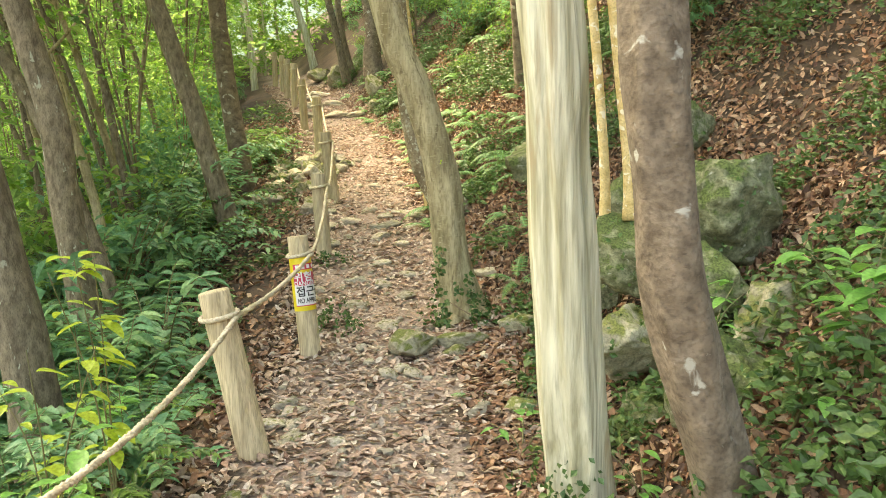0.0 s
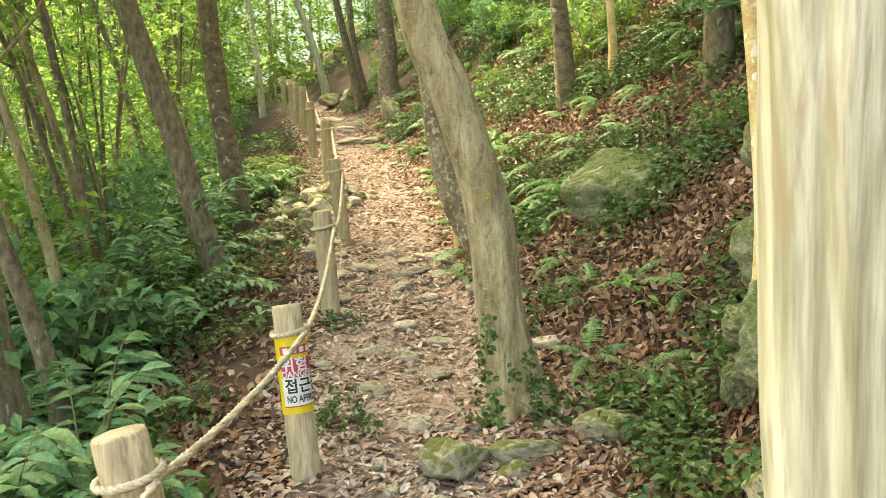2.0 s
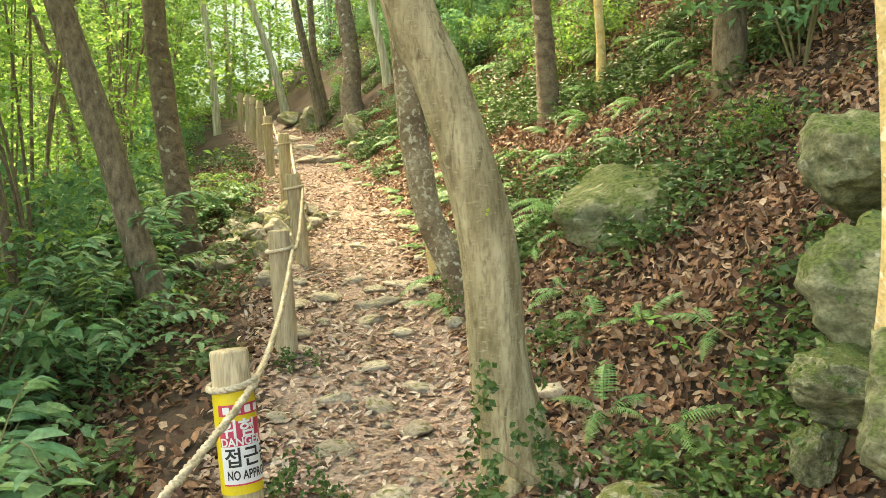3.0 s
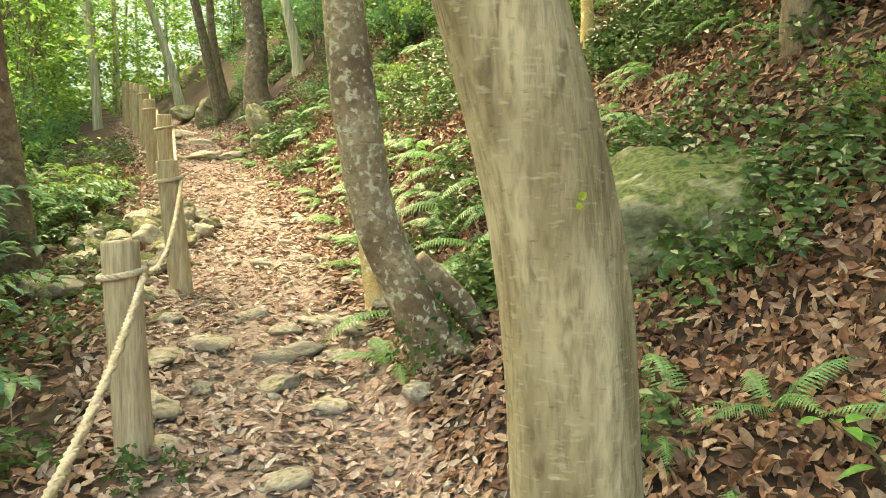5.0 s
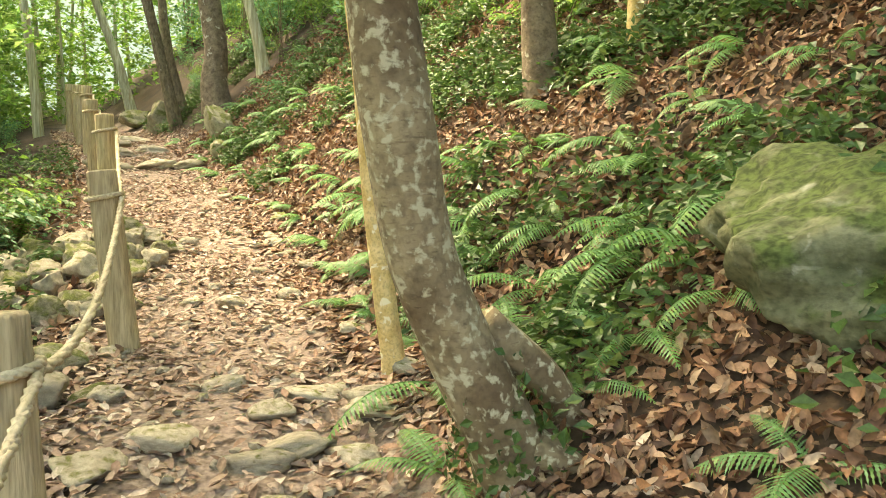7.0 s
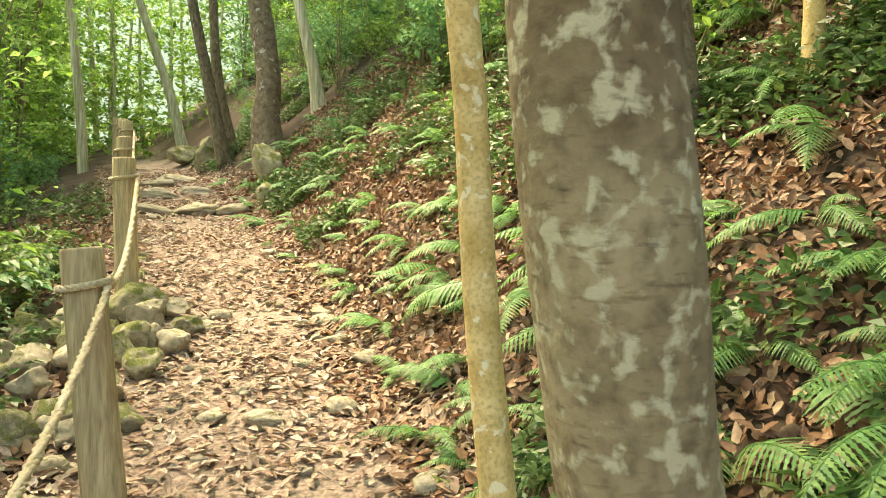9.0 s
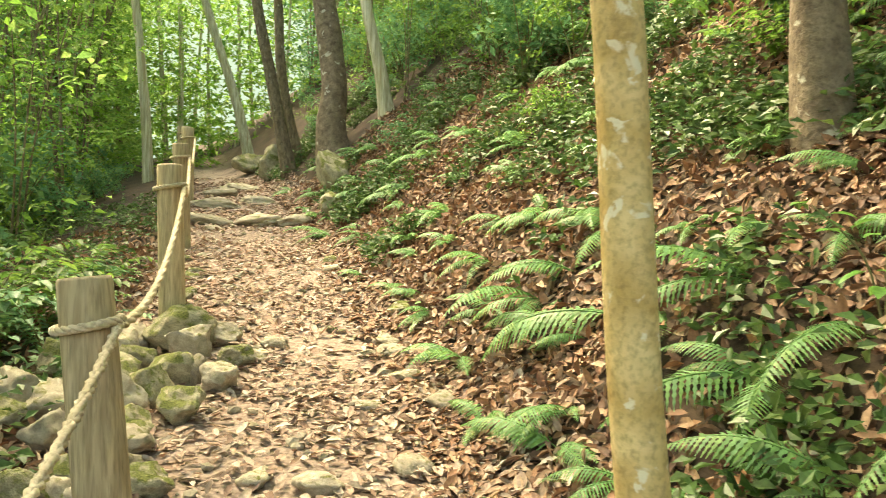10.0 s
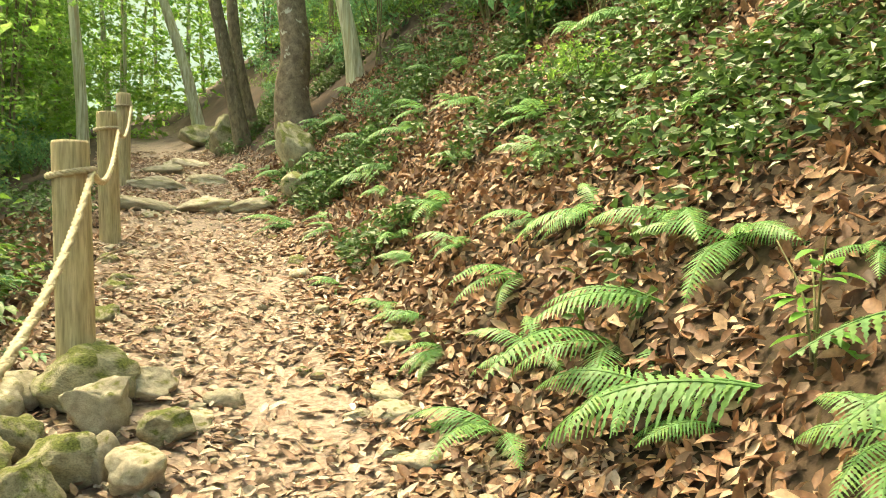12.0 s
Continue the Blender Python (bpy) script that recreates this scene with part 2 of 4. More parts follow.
def ground_z(x, y):
    """The ground's height, quickly near the path."""
    i, j = (x - GX0) / GSTEP, (y - GY0) / GSTEP
    if not (0 <= i < 258 and 0 <= j < 478):
        return ground_height(x, y)
    a, b = int(i), int(j)
    i, j = i - a, j - b
    return float((GRID[b, a] * (1 - i) + GRID[b, a + 1] * i) * (1 - j) + (GRID[b + 1, a] * (1 - i) + GRID[b + 1, a + 1] * i) * j)


def centre(y):
    return smooth_table(y, PATH_CENTRE)


def ground_normal(x, y):
    e = 0.06
    return Vector((ground_z(x - e, y) - ground_z(x + e, y), ground_z(x, y - e) - ground_z(x, y + e), 2 * e)).normalized()


# ---- building helpers ----
def mesh_of(name, verts, faces, mat, smooth=True):
    me = bpy.data.meshes.new(name)
    me.from_pydata(verts, [], faces)
    me.materials.append(mat)
    if smooth:
        me.polygons.foreach_set("use_smooth", [True] * len(me.polygons))
    me.update()
    return me


def part(name, me, parent, label=""):
    ob = new(name, me)
    ob.parent = parent
    if label:
        ob["label"] = label
    return ob


def base_at(name, p):
    e = new(name)
    e.empty_display_size = 0.1
    e.location = p
    return e


def curve_points(points, step):
    """Points along a smooth curve through the given ones, about step apart."""
    p = [Vector(q) for q in points]
    p = [p[0] * 2 - p[1]] + p + [p[-1] * 2 - p[-2]]
    out = []
    for k in range(1, len(p) - 2):
        n = max(2, int((p[k + 1] - p[k]).length / step))
        for i in range(n):
            t = i / n
            out.append(0.5 * (2 * p[k] + (p[k + 1] - p[k - 1]) * t + (2 * p[k - 1] - 5 * p[k] + 4 * p[k + 1] - p[k + 2]) * t * t + (3 * p[k] - p[k - 1] - 3 * p[k + 1] + p[k + 2]) * t ** 3))
    out.append(p[-2])
    return out


def sweep(pts, radius, sides=12, wobble=None, cap=True):
    """Vertices and faces of a tube along pts; radius(s) for s from 0 to 1; wobble(s, angle, point) scales it."""
    v, f = [], []
    side = Vector((1, 0, 0))
    n = len(pts)
    for i, p in enumerate(pts):
        d = (pts[min(i + 1, n - 1)] - pts[max(i - 1, 0)]).normalized()
        side = (side - d * side.dot(d)).normalized()
        up = d.cross(side)
        for k in range(sides):
            a = 2 * math.pi * k / sides
            r = radius(i / (n - 1)) * (wobble(i / (n - 1), a, p) if wobble else 1)
            v.append(p + (side * math.cos(a) + up * math.sin(a)) * r)
    for i in range(n - 1):
        for k in range(sides):
            a, b = i * sides + k, i * sides + (k + 1) % sides
            f.append((a, b, b + sides, a + sides))
    if cap:
        f.append(tuple(range(sides - 1, -1, -1)))
        f.append(tuple(range((n - 1) * sides, n * sides)))
    return v, f


def joined(*pieces):
    v, f = [], []
    for pv, pf in pieces:
        o = len(v)
        v += list(pv)
        f += [tuple(i + o for i in q) for q in pf]
    return v, f


def leaf_batch(name, rows, mat):
    """Many rounded, curled leaves at once; a row is place, direction, normal, length, width, curl."""
    a = np.array([(*p, *d, *n, ln, w, c) for p, d, n, ln, w, c in rows], dtype=np.float64)
    p, d, n, ln, w, c = a[:, 0:3], a[:, 3:6], a[:, 6:9], a[:, 9:10], a[:, 10:11], a[:, 11:12]
    d = d / np.maximum(np.linalg.norm(d, axis=1, keepdims=True), 1e-6)
    side = np.cross(d, n)
    side /= np.maximum(np.linalg.norm(side, axis=1, keepdims=True), 1e-6)
    up = np.cross(side, d)
    v = np.empty((len(a), 8, 3))
    v[:, 0], v[:, 7] = p, p + d * ln - up * ln * c
    for k, t, h in ((1, 0.3, 0.47), (4, 0.68, 0.38)):
        m = p + d * ln * t - up * ln * c * t * t
        v[:, k], v[:, k + 1], v[:, k + 2] = m + side * w * h + up * w * 0.22, m, m - side * w * h * 0.92 + up * w * 0.26
    tri = np.array([(0, 2, 1), (0, 3, 2), (1, 2, 5), (1, 5, 4), (2, 3, 6), (2, 6, 5), (4, 5, 7), (5, 6, 7)])
    f = (np.arange(len(a))[:, None, None] * 8 + tri[None]).reshape(-1)
    me = bpy.data.meshes.new(name)
    me.vertices.add(len(a) * 8)
    me.vertices.foreach_set("co", v.reshape(-1))
    me.loops.add(len(f))
    me.loops.foreach_set("vertex_index", f.astype(np.int32))
    me.polygons.add(len(f) // 3)
    me.polygons.foreach_set("loop_start", np.arange(0, len(f), 3, dtype=np.int32))
    me.materials.append(mat)
    me.update(calc_edges=True)
    return me


def spray_mesh(name, items, mat):
    """Many simple folded leaves of four vertices each."""
    v, f = [], []
    for p, along, normal, ln, w in items:
        along = along.normalized()
        side = along.cross(normal)
        side = side.normalized() if side.length > 1e-4 else Vector((1, 0, 0))
        up = side.cross(along)
        o = len(v)
        v += [p, p + along * ln * 0.5 + side * w * 0.5 + up * w * 0.15, p + along * ln - up * ln * 0.12, p + along * ln * 0.5 - side * w * 0.5 + up * w * 0.15]
        f += [(o, o + 2, o + 1), (o, o + 3, o + 2)]
    return mesh_of(name, v, f, mat, False)


def rand_dir(rng, flat=1.0):
    d = Vector((rng.gauss(0, 1), rng.gauss(0, 1), rng.gauss(0, 1) * flat))
    return d.normalized() if d.length > 1e-4 else Vector((0, 0, 1))


# ---- ground sheet, out to the horizon ----
def axis(lo, hi, step, far):
    a = [lo + i * step for i in range(int((hi - lo) / step) + 1)]
    g, d = [], step
    while d < far:
        d *= 1.35
        g.append(d)
    s = 0
    right, left = [], []
    for d in g:
        s += d
        right.append(a[-1] + s)
        left.append(a[0] - s)
    return left[::-1] + a + right


def build_ground():
    xs, ys = axis(-5.0, 3.2, 0.075, 150), axis(0.5, 22.0, 0.085, 150)
    v = [(x, y, ground_z(x, y)) for y in ys for x in xs]
    w = len(xs)
    f = [(j * w + i, j * w + i + 1, (j + 1) * w + i + 1, (j + 1) * w + i) for j in range(len(ys) - 1) for i in range(w - 1)]
    me = mesh_of("ground", v, f, SOIL)
    at = me.attributes.new("trodden", "FLOAT", "POINT")
    at.data.foreach_set("value", [max(0.0, min(1.0, (0.72 + 0.35 * noise.noise(Vector((x * 2, y * 2, 1.0))) - abs(x - centre(y))) / 0.22)) for x, y, _ in v])
    tagged(new("ground", me), "brown earth hillside with a worn footpath", "ground", kind="structure")


build_ground()


# ---- trees ----
def crown_mesh(name, seed, radius, count, leaf_len, mat, flat=0.7, clumps=46):
    rng = random.Random(seed)
    centres = [rand_dir(rng, flat) * radius * rng.uniform(0.25, 1.0) for _ in range(clumps)]
    items = []
    for i in range(count):
        c = centres[rng.randrange(clumps)]
        p = c + rand_dir(rng, 0.6) * radius * 0.30 * rng.random() ** 0.6
        items.append((p, rand_dir(rng, 0.5) + Vector((0, 0, -0.3)), rand_dir(rng, 0.4) * 0.6 + Vector((0, 0, 1)), leaf_len * rng.uniform(0.6, 1.25), leaf_len * rng.uniform(0.4, 0.6)))
    return spray_mesh(name, items, mat)


CROWNS = [crown_mesh("crown", 11, 1.5, 800, 0.17, BRIGHT), crown_mesh("crown", 12, 1.4, 800, 0.16, GREEN), crown_mesh("crown", 13, 1.6, 800, 0.17, GREEN, 0.55), crown_mesh("crown", 14, 1.3, 700, 0.16, BRIGHT, 0.9)]


def bark_wobble(seed, flute=0.0, lumps=0.06, flare=0.5, flare_height=0.06):
    def w(s, a, p):
        n = noise.noise(Vector((math.cos(a) * 1.3 + seed, math.sin(a) * 1.3, p.z * 2.2))) * lumps * 2
        fl = flute * (math.sin(a * 5 + p.z * 0.5 + seed) + 0.6 * math.sin(a * 9 - p.z * 0.9) + 0.35 * math.sin(a * 14 + p.z))
        root = flare * math.exp(-s / flare_height) * (1 + 0.35 * math.sin(a * 4 + seed))
        return 1 + n + fl + root
    return w


def tree(points, r0, r1, bark, label, seed, crowns=(), wob=None, sides=20, step=0.08, limbs=4, limb_from=0.55, extra=()):
    """A tree: tapered trunk along points, limbs near the top and crowns of leaves on their ends."""
    rng = random.Random(seed)
    o = base_at("tree", points[0])
    tagged(o, label, "tree")
    base = Vector(points[0])
    pts = [p - base for p in curve_points(points, step)]
    pieces = [sweep(pts, lambda s: r0 + (r1 - r0) * s, sides, wob or bark_wobble(seed))]
    part("trunk", mesh_of("trunk", *pieces[0], bark), o)
    ends = []
    for k in range(limbs):
        i = int(len(pts) * (limb_from + (0.97 - limb_from) * k / max(1, limbs)))
        p = pts[min(i, len(pts) - 2)]
        a = rng.uniform(0, 6.28)
        d = Vector((math.cos(a), math.sin(a), rng.uniform(0.5, 1.1))).normalized()
        ln = rng.uniform(0.9, 1.9)
        q = [p, p + d * ln * 0.5 + rand_dir(rng) * 0.08, p + d * ln + Vector((0, 0, ln * 0.2))]
        rr = (r0 + (r1 - r0) * i / len(pts)) * 0.42
        part("limb", mesh_of("limb", *sweep(curve_points(q, 0.15), lambda s: rr * (1 - 0.75 * s) + 0.004, 7), bark), o)
        ends.append(q[-1])
    ends.append(pts[-1])
    for k, (ci, sc) in enumerate(crowns):
        c = part("crown", CROWNS[ci], o)
        c.location = ends[-1 - k % len(ends)] + Vector((0, 0, 0.3))
        c.scale = (sc, sc, sc * 0.8)
        c.rotation_euler = (0, 0, rng.uniform(0, 6.28))
    for e in extra:
        e(o, base)
    return o


def up_from(p, lean, h):
    """The rest of a trunk above point p, leaning and then rising."""
    p = Vector(p)
    return [tuple(p + Vector((lean[0] * k, lean[1] * k, h * k / 3))) for k in (1, 2, 3)]


def near_trees():
    a = [(0.31, 6.66, -0.02), (0.27, 6.65, 0.16), (0.185, 6.64, 0.62), (0.145, 6.63, 1.08), (0.065, 6.61, 1.46), (-0.075, 6.60, 1.90), (-0.225, 6.6, 2.28)]
    tree(a + up_from(a[-1], (-0.35, 0.1), 4.2), 0.138, 0.07, BARK_OLIVE, "leaning tree with ridged olive-grey bark and mossy foot beside the path", 1, [(1, 1.2), (0, 1.0), (1, 1.0)], bark_wobble(1, 0.022, 0.05, 0.75, 0.03), 48, 0.03)
    b = [(0.769, 3.401, -0.18), (0.730, 3.382, 0.168), (0.683, 3.323, 0.707), (0.644, 3.304, 1.384), (0.604, 3.275, 2.001)]
    tree(b + up_from(b[-1], (-0.2, 0.1), 4.4), 0.134, 0.072, BARK_PALE, "straight tree with pale cream fluted bark beside the path", 2, [(0, 1.2), (1, 1.0), (0, 0.9)], bark_wobble(2, 0.055, 0.05, 0.18, 0.03), 72, 0.03)
    c = [(1.324, 2.969, -0.096), (1.224, 2.905, 0.14), (1.032, 2.808, 0.731), (0.931, 2.754, 1.214), (0.853, 2.722, 1.902)]
    tree(c + up_from(c[-1], (-0.1, 0.0), 4.4), 0.112, 0.06, BARK_DARK, "dark brown tree with lumpy lichen-spotted bark", 3, [(1, 1.1), (2, 1.0)], bark_wobble(3, 0.0, 0.14, 0.25, 0.03), 40, 0.03)
    d = [(0.18, 8.88, 0.48), (0.10, 8.84, 0.68), (-0.045, 8.82, 0.98), (-0.15, 8.77, 1.24), (-0.21, 8.72, 1.56), (-0.26, 8.67, 1.92), (-0.29, 8.62, 2.3)]
    tree(d + up_from(d[-1], (-0.1, -0.05), 4.2), 0.106, 0.055, BARK_MOTTLED, "bent tree with mottled grey and brown bark beside the path", 4, [(1, 1.2), (3, 1.0), (1, 0.9)], bark_wobble(4, 0.0, 0.05, 0.55, 0.025), 44, 0.03)
    tree([(0.40, 8.98, 0.58), (0.26, 8.90, 0.82), (0.04, 8.84, 1.02)], 0.05, 0.065, BARK_MOTTLED, "short second stem joining the foot of the bent tree", 5, (), bark_wobble(5, 0, 0.08, 0.4, 0.2), 20, 0.03, 0)
    e = [(-0.09, 9.92, 0.50), (-0.11, 9.9, 0.75), (-0.14, 9.88, 0.97), (-0.18, 9.88, 1.36), (-0.22, 9.85, 1.89), (-0.25, 9.82, 2.17)]
    tree(e + up_from(e[-1], (-0.12, 0.0), 4.0), 0.047, 0.028, BARK_TAN, "slender tree with smooth yellow-tan bark and a hollow foot", 6, [(3, 0.9), (0, 0.8)], bark_wobble(6, 0, 0.05, 0.5, 0.03), 28, 0.03)
    for k, (x, dx) in enumerate(((1.26, -0.02), (1.12, 0.0))):
        y = [(x, 5.03 + 0.05 * k, 1.0 - 0.1 * k), (x - 0.02, 5.03, 1.36), (x - 0.08 + dx, 5.01, 2.04)]
        tree(y + up_from(y[-1], (-0.12, 0.05), 3.6), 0.036 - 0.006 * k, 0.018, BARK_TAN, "slender yellow-tan twin stem growing on a mossy outcrop", 7 + k, [(0, 0.8)], bark_wobble(7 + k, 0, 0.04, 0.4, 0.03), 18, 0.05)
    l1 = [(-2.302, 9.623, 0.026), (-2.324, 9.623, 0.402), (-2.485, 9.623, 0.993), (-2.679, 9.623, 1.757), (-3.109, 9.623, 3.143)]
    tree(l1 + up_from(l1[-1], (-0.45, 0.1), 4.4), 0.118, 0.07, BARK_GREY, "grey-brown tree leaning over the downhill slope", 9, [(0, 1.4), (3, 1.2), (0, 1.1)], None, 26, 0.06)
    l2 = [(-2.72, 11.9, 0.55), (-2.80, 11.9, 1.2), (-2.95, 11.9, 2.45), (-3.02, 11.9, 3.4)]
    tree(l2 + up_from(l2[-1], (-0.15, 0.1), 4.4), 0.135, 0.08, BARK_DARK, "dark-barked tree on the downhill slope below the fence", 10, [(0, 1.4), (1, 1.2)], None, 22, 0.08)
    l0 = [(-2.358, 6.538, -0.856), (-2.477, 6.538, -0.533), (-2.67, 6.538, 0.219), (-2.767, 6.538, 1.026), (-2.82, 6.538, 1.713), (-3.057, 6.538, 2.638)]
    tree(l0 + up_from(l0[-1], (-0.35, 0.1), 4.0), 0.125, 0.07, BARK_GREY, "stout grey-brown tree on the downhill slope", 12, [(0, 1.3), (3, 1.2), (0, 1.0)], None, 26, 0.06)
    tree([(-2.661, 7.29, -0.797), (-2.801, 7.29, 0.278), (-3.285, 7.29, 1.676), (-4.037, 7.29, 3.181), (-4.684, 7.398, 5.332)], 0.07, 0.04, BARK_GREY, "thin leaning tree on the downhill slope", 13, [(3, 1.2)], None, 16, 0.1)
    m = [(-2.192, 4.925, -0.867), (-2.245, 4.925, -0.491), (-2.32, 4.925, 0.294), (-2.406, 4.925, 0.831), (-2.6, 4.925, 1.874)]
    tree(m + up_from(m[-1], (-0.35, 0.0), 4.0), 0.15, 0.08, BARK_GREY, "thick brown tree rising from the undergrowth", 14, [(0, 1.2), (1, 1.2)], None, 26, 0.06)
    far = [
        ([(-1.72, 20.6, 2.8), (-1.80, 20.6, 3.35), (-1.76, 20.6, 4.0), (-1.92, 20.6, 5.16)], 0.2, BARK_DARK, "dark tree with a swollen foot above the path"),
        ([(-0.97, 20.1, 3.3), (-1.10, 20.1, 4.1), (-1.30, 20.1, 5.0)], 0.09, BARK_PALE, "pale slender tree on the uphill bank"),
        ([(-2.50, 21.5, 2.65), (-2.75, 21.5, 3.9), (-3.05, 21.5, 5.4)], 0.10, BARK_GREY, "slim grey tree at the path's far bend"),
        ([(-2.40, 21.9, 2.8), (-2.70, 21.9, 4.2), (-2.8, 21.9, 5.6)], 0.09, BARK_GREY, "slim grey tree at the path's far bend"),
        ([(1.16, 12.0, 1.9), (1.12, 12.0, 2.6), (1.02, 12.0, 3.8)], 0.115, BARK_DARK, "dark tree on the uphill bank"),
        ([(2.16, 9.3, 1.6), (2.14, 9.3, 2.4), (2.12, 9.3, 3.8)], 0.13, BARK_GREY, "grey-brown tree behind the large boulder"),
        ([(1.58, 11.5, 2.0), (1.60, 11.5, 2.8), (1.5, 11.5, 4.0)], 0.05, BARK_TAN, "thin tan sapling on the uphill bank"),
        ([(-5.4, 24.0, 2.0), (-5.5, 24.0, 4.0), (-5.7, 24.0, 6.0)], 0.10, BARK_PALE, "pale slender tree beyond the fence"),
        ([(-4.4, 28.3, 3.3), (-4.8, 28.3, 5.0), (-5.6, 28.3, 7.5)], 0.12, BARK_PALE, "pale slender tree beyond the fence"),
    ]
    for k, (p, r, bark, label) in enumerate(far):
        p = [(p[0][0], p[0][1], min(p[0][2], ground_z(p[0][0], p[0][1]) - 0.08))] + p[1:]
        tree(p + up_from(p[-1], (-0.12, 0.0), 3.5), r, r * 0.5, bark, label, 20 + k, [(1 + k % 3, 1.2), (0, 1.0)], None, 16, 0.12)


def slanting_stems():
    """Thin bare stems crowding the downhill side, all leaning out over the slope."""
    rng = random.Random(61)
    for k in range(22):
        y = rng.uniform(7.2, 14.5)
        x = centre(y) - rng.uniform(2.6, 5.2)
        ln, h = rng.uniform(0.7, 2.0), rng.uniform(4.0, 5.5)
        z = ground_z(x, y)
        p = [(x, y, z - 0.1), (x - ln * 0.15, y, z + h * 0.25), (x - ln * 0.5, y + 0.1, z + h * 0.6), (x - ln, y + 0.2, z + h)]
        t = tree(p, rng.uniform(0.03, 0.065), 0.018, (BARK_GREY, BARK_OLIVE, BARK_GREY)[k % 3], "thin bare-stemmed tree leaning over the downhill slope", 300 + k, [(k % 4, 0.8)], None, 10, 0.2, 2, 0.6)
        t["group"] = "slanting stems"
    # two made-up trees uphill, mostly out of view; their large crowns shade the bank
    for k, (x, y) in enumerate(((3.3, 12.3), (3.1, 10.3))):
        z = ground_z(x, y)
        tree([(x, y, z - 0.2), (x - 0.1, y, z + 1.5), (x - 0.5, y, z + 3.4), (x - 1.1, y, z + 5.0)], 0.11, 0.05, BARK_GREY, "grey-brown tree added high on the uphill bank to shade it", 340 + k, [(1, 1.6), (2, 1.5), (0, 1.4), (1, 1.3)], None, 14, 0.15, 4, 0.5)


near_trees()
slanting_stems()


def forest():
    """Trees of the wood around: a few built, the rest copies."""
    rng = random.Random(5)
    kinds = []
    for k in range(6):
        h, ln = rng.uniform(5.5, 8), rng.uniform(0.3, 1.3)
        p = [(0, 0, -0.3), (-0.08 * ln, 0, h * 0.2), (-0.3 * ln, 0.05, h * 0.5), (-0.8 * ln, 0.1, h * 0.8), (-1.0 * ln, 0.1, h)]
        t = tree(p, rng.uniform(0.06, 0.11), 0.03, (BARK_GREY, BARK_OLIVE, BARK_DARK)[k % 3], "slim leaning woodland tree with a leafy crown", 40 + k, [(k % 4, 1.2), ((k + 1) % 4, 1.1)], None, 10, 0.3, 4, 0.4)
        t["group"] = "woodland trees"
        kinds.append(t)
    spots = []
    for _ in range(4000):
        y = rng.uniform(3, 40)
        side = rng.random() < 0.64
        x = centre(y) - 3.0 - rng.random() ** 1.5 * 24 if side else centre(y) + 4.2 + rng.random() * 18
        if y > 30 and rng.random() < 0.25:
            x = centre(y) + rng.uniform(-7, 7)
            if abs(x - centre(y)) < 1.5:
                continue
        if y < 9 and x > -4.3 and x < 3:
            continue
        gap = 0.75 if side else 1.5
        if all((x - a) ** 2 + (y - b) ** 2 > gap * gap for a, b in spots):
            spots.append((x, y))
        if len(spots) >= 78:
            break
    for i, (x, y) in enumerate(spots):
        m = pose(x, y, ground_z(x, y), 0, 0, rng.uniform(-60, 60)) @ Matrix.Scale(rng.uniform(0.8, 1.25), 4)
        if i < len(kinds):
            kinds[i].matrix_basis = m
        else:
            copy_thing(kinds[rng.randrange(len(kinds))], m)


forest()


def sapling_kind(k):
    """An understorey sapling: thin stems with sprays of leaves from the knee up."""
    rng = random.Random(900 + k)
    o = base_at("sapling", (0, 0, 0))
    tagged(o, ("slender sapling with light green sprays of leaves", "understorey sapling with dark glossy leaves", "thin leaning sapling with bright green leaves", "bushy sapling with green leaves", "slender sapling with mid-green leaves", "understorey sapling with yellow-green leaves")[k], "sapling", "understorey saplings")
    h = rng.uniform(2.8, 4.2)
    twigs = []
    for i in range(3):
        a = rng.uniform(0, 6.28)
        r = rng.uniform(0.1, 0.7)
        q = [Vector((0.05 * i, 0, -0.2)), Vector((math.cos(a) * r * 0.3 - 0.1, math.sin(a) * r * 0.3, h * 0.4)), Vector((math.cos(a) * r - 0.35, math.sin(a) * r, h * rng.uniform(0.8, 1)))]
        pts = curve_points(q, 0.25)
        part("stem", mesh_of("stem", *sweep(pts, lambda s: 0.016 * (1 - 0.7 * s) + 0.003, 6), BARK_GREY), o)
        twigs += pts[1:]
    items = []
    clumps = []
    for _ in range(70):
        p = rng.choice(twigs)
        clumps.append(p + rand_dir(rng, 0.3) * rng.uniform(0.15, 1.0))
    for _ in range(1050):
        c = rng.choice(clumps)
        s = rng.uniform(0.055, 0.115)
        items.append((c + rand_dir(rng, 0.35) * rng.uniform(0.02, 0.26), rand_dir(rng, 0.3) + Vector((0, 0, -0.2)), rand_dir(rng, 0.4) * 0.6 + Vector((0, 0, 1)), s, s * 0.55))
    part("foliage", spray_mesh("foliage", items, (BRIGHT, SHADE_GREEN, BRIGHT, GREEN, GREEN, BRIGHT)[k]), o)
    return o


